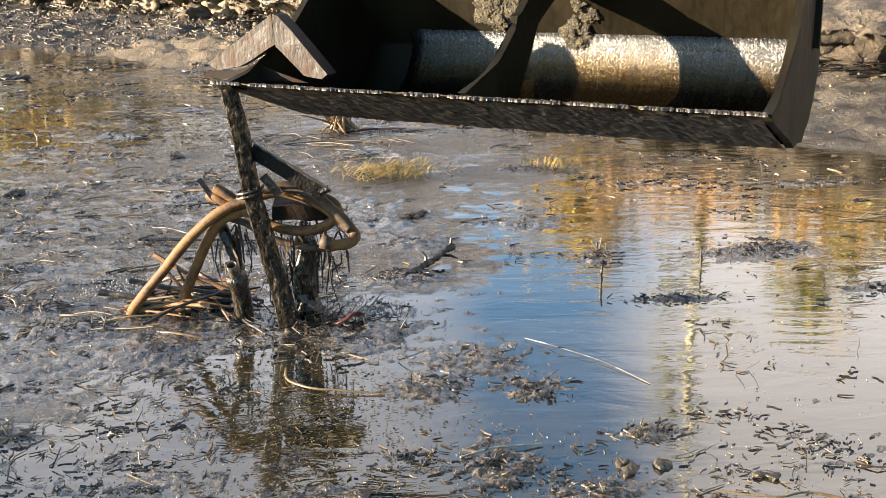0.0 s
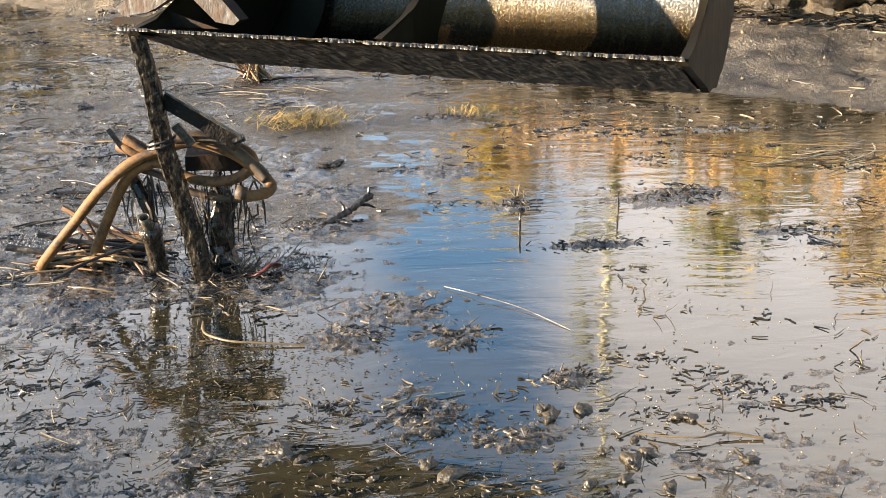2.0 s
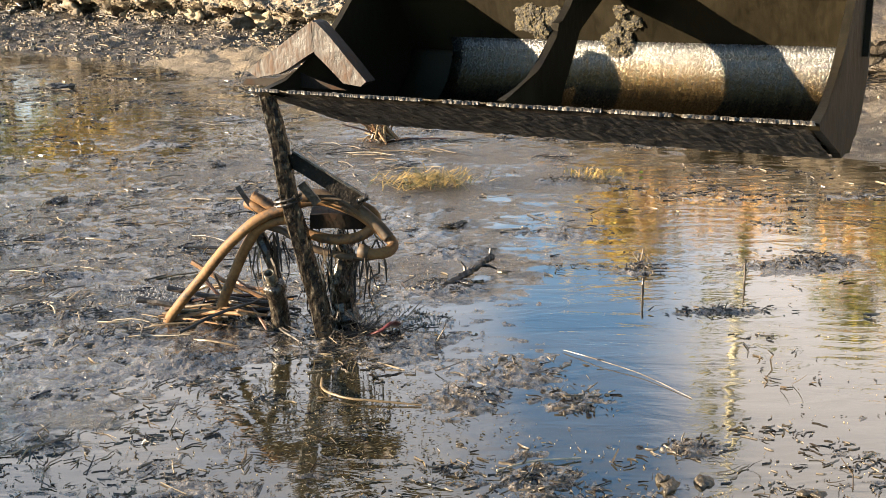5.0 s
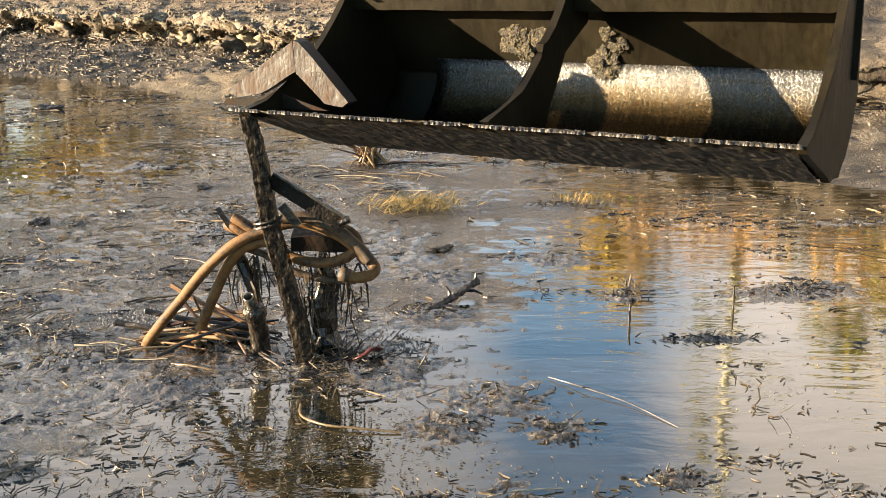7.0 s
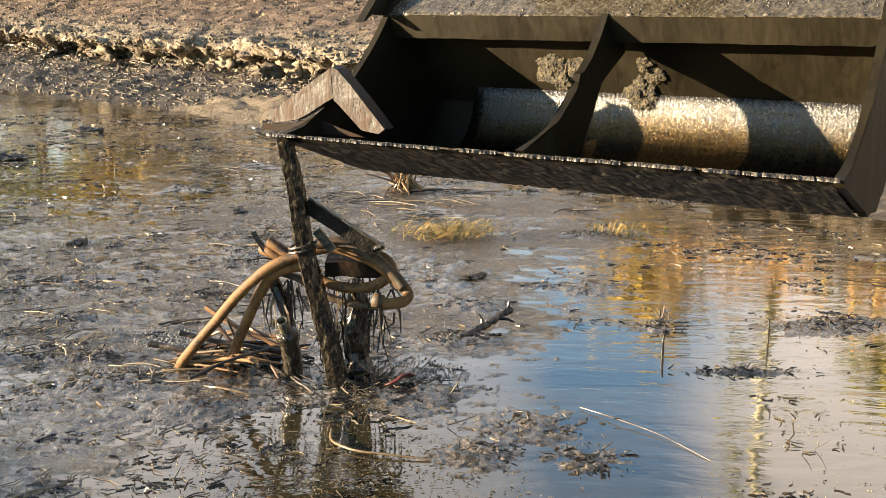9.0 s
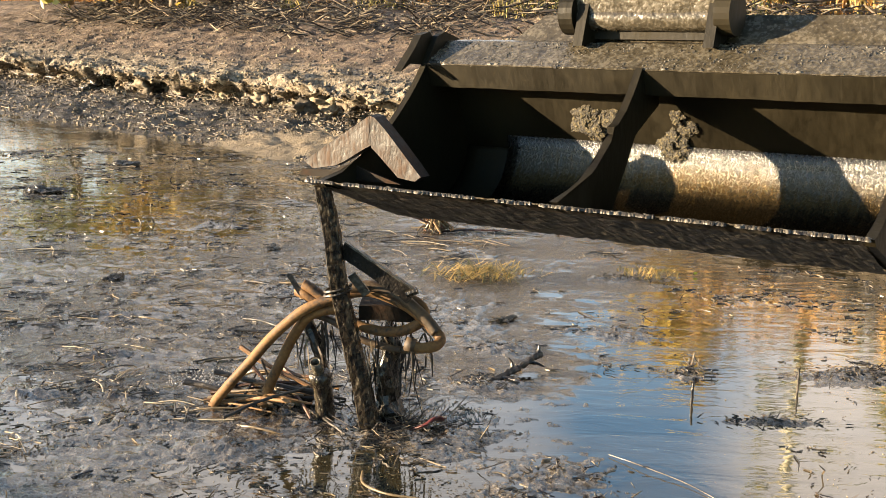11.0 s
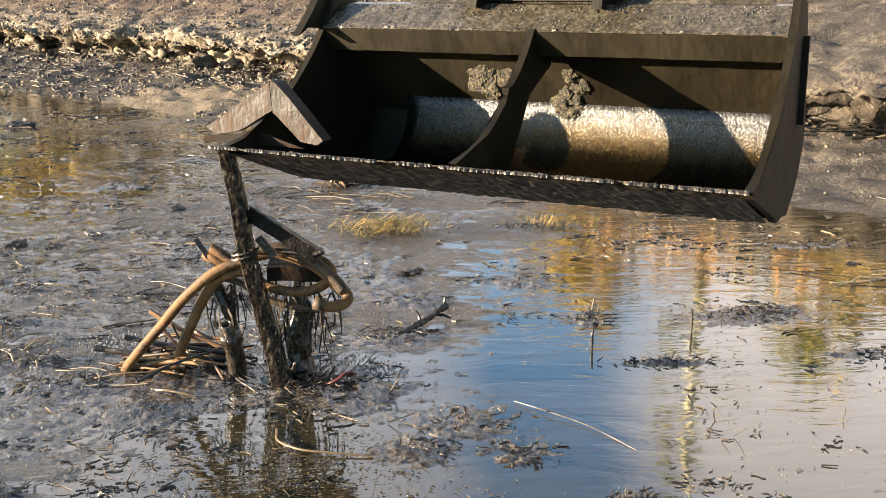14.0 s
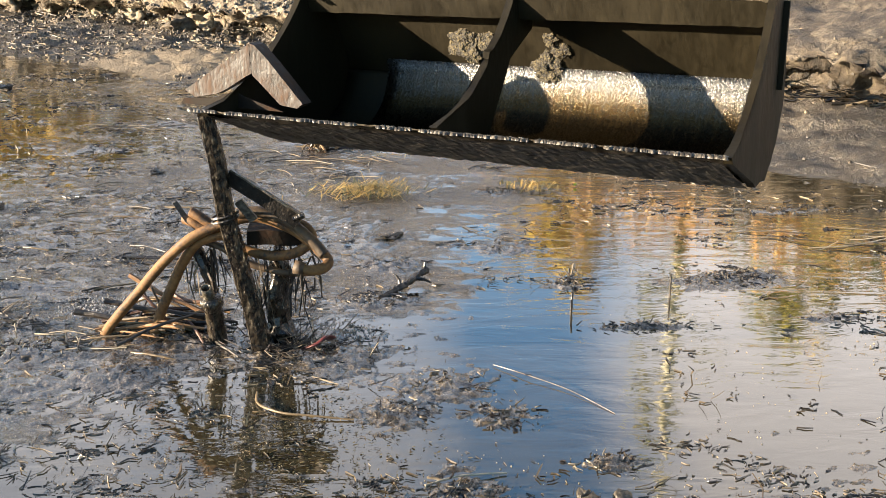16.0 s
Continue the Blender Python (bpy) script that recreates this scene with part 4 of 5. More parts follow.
bm = bmesh.new()
beam(bm, (-0.60, 3.975, 0.435), (-0.385, 3.985, 0.42), 0.05, 0.125, side=(0, 0, 1), cuts=10)
roughen(bm, 0.012, 12)
thing("rusted_plate", bm, RUST_AND_SHADOW, "dark rusted plate wedged in the hose coil", "scrap metal")
bm = bmesh.new()
sweep(bm, [(-0.86, 4.02, 0.53), (-0.815, 4.0, 0.47), (-0.76, 3.99, 0.42)], 0.016, 4, flat=0.6)
roughen(bm, 0.003, 20)
thing("wood_lath", bm, LIP_EDGE, "short grey lath caught in the hoses", "stick")
bm = bmesh.new()
sweep(bm, smooth_line([(-0.52, 4.04, -0.1), (-0.51, 4.03, 0.08), (-0.505, 4.0, 0.24), (-0.49, 3.98, 0.36)], 5), [0.05] * 5 + [0.04] * 5 + [0.034] * 5 + [0.03], 14)
roughen(bm, 0.030, 14)
roughen(bm, 0.010, 35)
thing("rotten_stump", bm, POST_MUD, "dark rotten stump behind the post", "stump")
bm = bmesh.new()
sweep(bm, smooth_line([(-0.80, 4.03, 0.36), (-0.77, 4.02, 0.30), (-0.745, 4.02, 0.22), (-0.73, 4.03, 0.14)], 5), 0.022, 8)
roughen(bm, 0.010, 22)
thing("bark_strip", bm, WET_WOOD, "dark shaggy strip hanging from the hoses", "debris")
rng = random.Random(77)
strands = Soup()
for k in range(55):
    x, y = rng.uniform(-0.62, -0.36), rng.uniform(3.90, 4.06)
    z = rng.uniform(0.24, 0.42)
    strands.stick((x, y, z), (x + rng.gauss(0, 0.03), y + rng.gauss(0, 0.03), z - rng.uniform(0.06, 0.22)), rng.uniform(0.0015, 0.005), 3, rng.gauss(0, 0.012))
for k in range(22):
    x, y = rng.uniform(-0.84, -0.70), rng.uniform(3.98, 4.06)
    strands.stick((x, y, rng.uniform(0.28, 0.40)), (x + rng.gauss(0, 0.02), y, rng.uniform(0.14, 0.3)), rng.uniform(0.002, 0.006), 3, rng.gauss(0, 0.01))
for k in range(260):
    a, d = rng.uniform(0, 6.28), abs(rng.gauss(0, 0.13))
    x, y = -0.47 + d * math.cos(a), 3.98 + 0.8 * d * math.sin(a)
    strands.stick((x, y, 0.0), (x + rng.gauss(0, 0.07), y + rng.gauss(0, 0.07), rng.uniform(0.005, 0.06)), rng.uniform(0.0012, 0.0035), 3, rng.gauss(0, 0.012))
strands.build("root_strands", ROOT, "black roots and weed hanging from the tangle", "roots")
bm = bmesh.new()
beam(bm, (-0.61, 4.0, 0.10), (-0.55, 3.99, 0.02), 0.06, 0.008, cuts=4)
roughen(bm, 0.004, 20)
thing("scrap_sheet", bm, RUST, "small bent rusty sheet in the mud", "scrap metal")
bm = bmesh.new()
sweep(bm, smooth_line([(-0.42, 3.95, 0.005), (-0.37, 3.93, 0.03), (-0.335, 3.95, 0.05), (-0.315, 3.99, 0.03)], 5), 0.018, 8, flat=0.4)
roughen(bm, 0.004, 30)
thing("plastic_scrap", bm, RED_PLASTIC, "dull red plastic scrap half under water", "litter", smooth=True)


# ---- sticks ----
def make_stick(pts, r, material, label, seed, group="sticks round the post"):
    line = smooth_line(pts, 5)
    n = len(line)
    bm = bmesh.new()
    sweep(bm, line, [r * (1 - 0.35 * i / n) for i in range(n)], 7)
    roughen(bm, r * 0.45, 0.4 / r, seed)
    return thing("stick", bm, material, label, "stick", group)


PILE = [((-1.16, 4.12, 0.13), (-1.02, 4.12, 0.10), (-0.76, 4.14, 0.06), 0.016, WET_WOOD), ((-1.30, 4.20, 0.06), (-1.1, 4.17, 0.04), (-0.8, 4.14, 0.03), 0.018, WET_WOOD),
        ((-1.10, 4.25, 0.19), (-0.95, 4.2, 0.12), (-0.76, 4.16, 0.05), 0.015, RED_TWIG), ((-1.06, 4.2, 0.16), (-1.0, 4.17, 0.10), (-0.93, 4.14, 0.03), 0.012, RED_TWIG),
        ((-1.2, 4.2, 0.02), (-1.0, 4.17, 0.08), (-0.78, 4.2, 0.07), 0.011, RED_TWIG), ((-1.05, 4.3, 0.07), (-0.9, 4.25, 0.09), (-0.72, 4.22, 0.05), 0.012, RED_TWIG),
        ((-1.0, 4.1, 0.02), (-0.9, 4.12, 0.06), (-0.78, 4.2, 0.08), 0.010, STRAW), ((-1.15, 4.3, 0.05), (-1.0, 4.25, 0.10), (-0.86, 4.2, 0.05), 0.010, STRAW),
        ((-0.95, 4.25, 0.12), (-0.86, 4.2, 0.10), (-0.74, 4.18, 0.12), 0.013, RED_TWIG), ((-0.92, 4.15, 0.03), (-0.8, 4.12, 0.045), (-0.68, 4.1, 0.03), 0.011, WET_WOOD),
        ((-1.12, 4.05, 0.0), (-1.05, 4.1, 0.05), (-1.02, 4.2, 0.12), 0.008, WET_WOOD), ((-0.99, 4.13, 0.18), (-0.96, 4.13, 0.09), (-0.97, 4.12, 0.0), 0.007, WET_WOOD)]
for k, (a, c, d, r, material) in enumerate(PILE):
    make_stick([a, c, d], r * 0.72, material, {"wet_black_wood": "wet black branch in the drift pile", "red_brown_twig": "red-brown branch in the drift pile",
                                        "wet_straw": "pale reed stalk in the drift pile"}[material.name], k)


def make_branch():
    root = empty("branch", pose(-0.05, 4.66, 0.0), "short black muddy branch with stubs lying in the water", "branch")
    bm = bmesh.new()
    line = smooth_line([(-0.12, -0.13, -0.004), (-0.05, -0.06, 0.014), (0.0, -0.01, 0.030), (0.055, 0.055, 0.052), (0.085, 0.085, 0.056)], 6)
    sweep(bm, line, [0.010 + 0.006 * abs(math.sin(i * 1.3)) for i in range(len(line))], 8)
    roughen(bm, 0.006, 45, 3)
    part("limb", bm, WET_WOOD, root)
    for p, q in (((-0.03, -0.04, 0.02), (-0.05, -0.02, 0.07)), ((0.03, 0.02, 0.04), (0.10, 0.0, 0.03)), ((-0.08, -0.09, 0.005), (-0.02, -0.13, 0.01)), ((0.06, 0.06, 0.05), (0.075, 0.075, 0.095))):
        bm = bmesh.new()
        sweep(bm, [p, Vector(p).lerp(Vector(q), 0.5) + Vector((0.004, 0.003, 0.004)), q], [0.008, 0.006, 0.004], 6)
        roughen(bm, 0.003, 60, 5)
        part("stub", bm, WET_WOOD, root)


make_branch()
make_stick([(-0.53, 3.56, 0.004), (-0.51, 3.46, 0.008), (-0.43, 3.39, 0.01), (-0.32, 3.365, 0.010), (-0.20, 3.35, 0.004)], 0.0042, STRAW, "pale reed stalk floating by the post", 22, "floating sticks")
make_stick([(0.26, 3.80, 0.006), (0.38, 3.68, 0.012), (0.50, 3.57, 0.007), (0.62, 3.40, 0.002)], 0.0016, STRAW, "long pale reed stalk floating on open water", 24, "floating sticks")
make_stick([(0.60, 4.37, -0.05), (0.602, 4.37, 0.04), (0.605, 4.37, 0.085)], 0.006, WET_WOOD, "thin stick standing upright in the water", 25, "floating sticks")
make_stick([(1.03, 4.55, -0.05), (1.032, 4.55, 0.04), (1.03, 4.55, 0.10)], 0.005, WET_WOOD, "thin twig standing upright in the water", 26, "floating sticks")
make_stick([(0.98, 2.66, 0.004), (0.88, 2.68, 0.014), (0.80, 2.66, 0.014), (0.66, 2.71, 0.006)], 0.0035, STRAW, "pale forked twig floating on the water", 27, "floating sticks")
make_stick([(-1.35, 5.10, 0.006), (-1.1, 5.06, 0.012), (-0.8, 5.05, 0.008)], 0.007, DARK_BITS, "long thin stalk lying on the scum", 28, "floating sticks")
make_stick([(0.02, 2.92, 0.004), (0.12, 2.96, 0.012), (0.25, 2.99, 0.006)], 0.0038, PALE_REED, "thin pale twig floating on the water", 29, "floating sticks")
for k in range(30):
    rng = random.Random(700 + k)
    x, y, a, ln = rng.gauss(-0.97, 0.13), rng.gauss(4.12, 0.07), rng.gauss(-0.1, 0.5), rng.uniform(0.14, 0.34)
    z = rng.uniform(0.01, 0.075) * max(0.2, 1 - abs(x + 0.95) / 0.35)
    d = Vector((math.cos(a), math.sin(a), rng.gauss(0, 0.12))) * ln / 2
    c = Vector((x, y, z))
    mat, word = rng.choice(((STRAW, "pale reed stalk in the drift pile"), (RED_TWIG, "red-brown branch in the drift pile"), (WET_WOOD, "wet black branch in the drift pile")))
    make_stick([c - d, c + Vector((0, rng.gauss(0, 0.012), 0.012)), c + d], rng.uniform(0.004, 0.0095), mat, word, 120 + k)
for k in range(16):
    rng = random.Random(60 + k)
    x, y, a, ln = rng.uniform(-1.9, -0.5), rng.uniform(3.5, 7.5), rng.uniform(-0.6, 0.6), rng.uniform(0.1, 0.26)
    dx, dy = ln / 2 * math.cos(a), ln / 2 * math.sin(a)
    make_stick([(x - dx, y - dy, 0.004), (x, y + rng.uniform(-0.02, 0.02), 0.012), (x + dx, y + dy, 0.006)], rng.uniform(0.0025, 0.0055),
               rng.choice((STRAW, WET_WOOD, STRAW)), "reed or twig piece lying on the scum", 80 + k, "floating sticks")


# ---- grass tuft, straw heap, rafts, clods ----
def make_tuft(tx, ty, size, count, seed, label):
    rng = random.Random(seed)
    s = Soup()
    for k in range(count):
        x, y = rng.gauss(0, 0.13 * size), rng.gauss(0, 0.09 * size)
        a, ln = rng.gauss(0.3, 1.5), rng.uniform(0.05, 0.19) * size
        d = Vector((math.cos(a), math.sin(a), rng.uniform(-0.08, 0.22))) * ln
        p = Vector((x, y, rng.uniform(0.004, 0.045)))
        s.blade(p, p + d, rng.uniform(0.002, 0.004), (0, 0, -0.02), d.cross(Vector((0, 0, 1))).normalized())
    ob = s.build("grass_tuft", TUFT, label, "grass", kind="stuff")
    ob.location = (tx, ty, 0.0)


def make_straw_heap():
    rng = random.Random(8)
    root = empty("straw_heap", pose(-0.68, 7.62, 0.0), "small heap of orange straw and twigs standing out of the water", "straw")
    for k in range(46):
        p = Vector((rng.gauss(0.01, 0.06), rng.gauss(0, 0.05), rng.uniform(0.0, 0.03)))
        q = Vector((rng.gauss(0.05, 0.13), rng.gauss(0, 0.10), rng.uniform(0.0, 0.05))) if k % 3 == 0 else Vector((rng.gauss(-0.02, 0.09), rng.gauss(0, 0.06), rng.uniform(0.10, 0.27)))
        bm = bmesh.new()
        sweep(bm, [p, p.lerp(q, 0.5) + Vector((rng.gauss(0, 0.012), 0, 0.01)), q], [0.007, 0.006, 0.004], 5)
        part("stalk", bm, RED_TWIG if k % 2 else STRAW, root)


def make_raft(x, y, w, d, count, seed, label, name="debris_raft"):
    rng = random.Random(seed)
    s = Soup()
    for k in range(count):
        px, py = rng.gauss(0, w / 2.4), rng.gauss(0, d / 2.4)
        h = 0.022 * max(0.1, 1 - abs(px) / w)
        if k % 3 == 1:
            s.shred((px, py, 0.002 + h * rng.random()), rng.uniform(0.02, 0.07), rng.uniform(0.0012, 0.004), rng.uniform(0.001, 0.005), rng.gauss(0.1, 0.8), rng)
        elif k % 6 == 0:
            s.clod((px, py, 0.0), rng.uniform(0.006, 0.022), rng.uniform(0.005, 0.014), rng.uniform(0.002, 0.007) + h * 0.3, rng.uniform(0, 3), rng)
        else:
            a, ln = rng.gauss(0.2, 1.1), rng.uniform(0.008, 0.034)
            q = Vector((px + ln * math.cos(a), py + ln * math.sin(a), rng.uniform(0.003, 0.02) + h * rng.random()))
            s.stick((px, py, rng.uniform(0.0, 0.02) + h * rng.random()), q, rng.uniform(0.0012, 0.0035))
    ob = s.build(name, SHRED if seed % 2 else DARK_BITS, label, "debris", soft=True)
    ob.location = (x, y, 0.0)


make_tuft(-0.30, 6.32, 1.0, 420, 7, "uprooted yellow-green grass tuft floating in the water")
make_tuft(0.62, 6.45, 0.55, 130, 17, "small uprooted grass tuft floating in the water")
make_straw_heap()
RAFT = "matted raft of black plant debris floating on the water"
RAFTS = ((1.30, 4.77, 0.22, 0.08, 110), (-0.20, 4.48, 0.16, 0.06, 60), (0.62, 4.72, 0.12, 0.09, 40), (1.42, 4.87, 0.15, 0.06, 40), (0.84, 4.20, 0.20, 0.04, 50),
         (0.10, 3.62, 0.17, 0.13, 60), (0.26, 3.38, 0.13, 0.10, 45), (-0.06, 3.42, 0.12, 0.12, 45), (0.13, 2.86, 0.12, 0.10, 40),
         (0.36, 2.72, 0.12, 0.06, 30), (-0.32, 3.90, 0.20, 0.15, 90), (-0.95, 4.10, 0.26, 0.13, 90), (-1.0, 3.72, 0.16, 0.08, 40),
         (1.95, 6.0, 0.35, 0.10, 50), (0.47, 6.42, 0.16, 0.07, 40), (-0.15, 5.0, 0.16, 0.12, 35), (0.38, 5.3, 0.22, 0.16, 40),
         (-1.9, 8.6, 0.18, 0.1, 30), (-2.2, 7.6, 0.14, 0.08, 30), (-1.35, 5.9, 0.2, 0.1, 40), (1.7, 4.3, 0.2, 0.06, 30), (0.55, 3.05, 0.1, 0.05, 25),
         (-1.82, 4.18, 0.16, 0.06, 60), (-1.52, 4.22, 0.14, 0.06, 50), (-1.80, 4.68, 0.18, 0.06, 50), (-2.3, 5.1, 0.2, 0.07, 50), (-1.4, 3.95, 0.2, 0.10, 70), (-1.95, 5.3, 0.2, 0.07, 40))
for k, (x, y, w, d, c) in enumerate(RAFTS):
    make_raft(x, y, w * 1.2, d, c, 100 + k, RAFT)

for k in range(46):
    rng = random.Random(300 + k)
    y = 2.25 + 0.65 * rng.random() ** 1.3
    x = rng.uniform(-0.25, 1.0) * (y / 2.7)
    size = rng.uniform(0.008, 0.024)
    bm = bmesh.new()
    lump(bm, (0, 0, 0), size, k, 0.55, 2, 0.5)
    for v in bm.verts:
        v.co.x *= 1.5
    ob = thing("mud_clod", bm, CLOD, "glossy wet mud clod lying in shallow water", "mud clod", "mud clods in the shallows", smooth=True)
    ob.matrix_basis = pose(x, y, 0.003, 0, 0, rng.uniform(0, 180))

for k, (x, y, size) in enumerate(((-3.82, 8.73, 0.075), (-3.76, 10.3, 0.07), (-1.05, 5.6, 0.03), (-0.15, 5.45, 0.028), (-2.25, 6.0, 0.035), (-1.6, 6.9, 0.035))):
    bm = bmesh.new()
    lump(bm, (0, 0, 0), size, k + 40, 0.45, 3, 0.6)
    roughen(bm, size * 0.3, 2.4 / size, k)
    for v in bm.verts:
        v.co.x *= 1.7
    ob = thing("mud_clump", bm, CLOD, "black ragged clump of mud and roots in the scum", "mud clump", "mud clumps in the scum")
    ob.matrix_basis = pose(x, y, 0.004, 0, 0, 17 * k)

bm = bmesh.new()
pts = [(0.0, 0.0), (0.012, 0.008), (0.024, 0.004), (0.02, -0.006), (0.008, -0.008)]
bm.faces.new([bm.verts.new((x, 0.004 * (k % 2), 0.012 + y)) for k, (x, y) in enumerate(pts)])
bmesh.ops.solidify(bm, geom=bm.faces[:], thickness=0.002)
ob = thing("leaf", bm, LEAF_LIME, "single lime-yellow leaf floating on the water", "leaf")
ob.location = (0.88, 6.55, 0.004)


# ---- loose litter on the water ----
def where(rng):
    """A place on the water, thicker on the west side, thin over the open middle."""
    while True:
        y = 1.9 + 9.5 * rng.random() ** 1.5
        x = rng.uniform(-0.62, 0.62) * y
        if (y - 9.0 + 0.85 * x) / SHORE > -0.1:
            continue
        cl = noise.noise(Vector((x * 1.7, y * 2.2, 3.0))) + 0.6 * noise.noise(Vector((x * 5, y * 6, 7.0)))
        west = max(0.0, min(1.0, (0.35 - x) / 1.2))
        gap = math.exp(-((x - 0.32) / 0.42) ** 2 - ((y - 3.9) / 0.9) ** 2)
        near = max(0.0, 1 - (y - 1.9) / 1.2)
        if rng.random() < 0.2 + 0.6 * cl + 0.4 * west + 0.3 * near - 0.75 * gap:
            return x, y


def make_litter():
    rng = random.Random(11)
    dark, pale, clods, foam = Soup(), Soup(), Soup(), Soup()
    for k in range(560):
        cx, cy = where(rng)
        main, wide = rng.gauss(0, 0.9), rng.uniform(0.02, 0.14)
        for i in range(rng.randint(3, 13)):
            x, y = cx + rng.gauss(0, wide * 1.4), cy + rng.gauss(0, wide)
            a = main + rng.gauss(0, 0.9)
            ln = rng.uniform(0.010, 0.055) * (0.7 + 0.10 * y) * (2.4 if rng.random() < 0.14 else 1)
            r = rng.uniform(0.0009, 0.0032) * (0.7 + 0.09 * y)
            tip = rng.uniform(0.002, 0.008) if rng.random() < 0.92 else rng.uniform(0.015, 0.05)
            dx, dy = ln * math.cos(a), ln * math.sin(a)
            (pale if rng.random() < 0.36 else dark).stick((x, y, rng.uniform(0.001, 0.005)), (x + dx, y + dy, tip), r, 3, rng.uniform(-0.25, 0.25) * ln)
    for k in range(1300):
        x, y = where(rng)
        a, ln = rng.uniform(0, 6.28), rng.uniform(0.006, 0.03) * (0.7 + 0.1 * y)
        dark.stick((x, y, 0.003), (x + ln * math.cos(a), y + ln * math.sin(a), rng.uniform(0.002, 0.010)), rng.uniform(0.0008, 0.002) * (0.7 + 0.1 * y))
    for k in range(760):
        cx, cy = where(rng)
        main, wide = rng.gauss(0, 0.7), rng.uniform(0.008, 0.055) * (0.6 + 0.09 * cy)
        for i in range(rng.randint(2, 26) if rng.random() < 0.6 else 1):
            x, y = cx + rng.gauss(0, wide * 1.5), cy + rng.gauss(0, wide)
            k2 = (0.6 + 0.1 * y)
            clods.shred((x, y, 0.0025), rng.uniform(0.010, 0.055) * k2, rng.uniform(0.0006, 0.0030) * k2, rng.uniform(0.0004, 0.0026) * k2, main + rng.gauss(0, 0.8), rng)
    for k in range(1100):
        x, y = where(rng)
        r = rng.uniform(0.001, 0.0035) * (0.7 + 0.09 * y)
        clods.clod((x, y, 0.002), r * rng.uniform(1.2, 3.0), r, r * rng.uniform(0.3, 0.9), rng.gauss(0, 0.5), rng)
    # pale specks: foam bits, plus extra ones painted in for glints on the scum
    for k in range(6500):
        x, y = where(rng)
        r = rng.uniform(0.0010, 0.0030) * (0.7 + 0.07 * y)
        foam.clod((x, y, 0.002), r * rng.uniform(1, 2), r, r * 0.5, rng.uniform(0, 3.1), rng)
    dark.build("floating_twigs", DARK_BITS, "scattered black twigs and leaf shreds floating on the water", "debris")
    pale.build("floating_straw", STRAW, "scattered pale reed and straw bits floating on the water", "straw")
    clods.build("floating_mud_crumbs", SHRED, "scattered glossy crumbs of black mud on the scum", "mud", soft=True)
    foam.build("pale_specks", DRY_CLOD, "scattered pale specks, foam bits and painted glints", "foam")


make_litter()


def make_sunken_litter():
    rng = random.Random(77)
    leaf, twig = Soup(), Soup()
    for cx, cy, wx, wy, count in ((-0.42, 3.2, 0.30, 0.38, 1900), (0.10, 2.42, 0.34, 0.26, 1000)):
        for k in range(count):
            x, y = cx + rng.gauss(0, wx * 0.75), cy + rng.gauss(0, wy * 0.75)
            a, ln = rng.gauss(0.1, 0.9), rng.uniform(0.0025, 0.009)
            d = Vector((math.cos(a), math.sin(a), rng.uniform(-0.1, 0.25)))
            if k % 3:
                leaf.flake(Vector((x, y, 0.004)), d * ln, Vector((-d.y, d.x, rng.uniform(-0.2, 0.2))) * ln * rng.uniform(0.2, 0.5))
            else:
                twig.stick((x, y, 0.002), Vector((x, y, 0.004)) + d * ln * 1.8, rng.uniform(0.0007, 0.0016))
    leaf.build("leaf_shreds", LEAF_SHRED, "olive-brown leaf shreds lying in the shallow water", "debris")
    twig.build("shallow_twigs", DARK_BITS, "black twig bits lying in the shallow water", "debris")


make_sunken_litter()


# ---- reed stalks drifted together on the scum ----
def make_reed_bundle(x, y, span, count, seed, turn, label="drifted bundle of pale broken reed stalks on the scum", rise=0.02):
    rng = random.Random(seed)
    root = empty("reed_bundle", pose(x, y, 0.004), label, "reeds", "reed bundles on the scum")
    for k in range(count + 3):
        a = turn + rng.gauss(0, 0.6)
        ln = span * rng.uniform(0.2, 0.75)
        c = Vector((rng.gauss(0, span * 0.28), rng.gauss(0, span * 0.16), rng.uniform(0.002, 0.012)))
        d = Vector((math.cos(a), math.sin(a), 0)) * ln * 0.5
        bend = Vector((rng.gauss(0, 0.05), rng.gauss(0, 0.05), rng.uniform(0, 0.04))) * ln
        p, q = c - d, c + d
        p.z, q.z = 0.002, rng.uniform(0.004, rise)
        bm = bmesh.new()
        r = rng.uniform(0.0018, 0.0048)
        sweep(bm, smooth_line([tuple(p), tuple(c + bend), tuple(q)], 4), r, 5, flat=0.6)
        part("stalk", bm, PALE_REED if k % 3 else DARK_BITS, root, "" if k % 3 else "black rotten stalk")


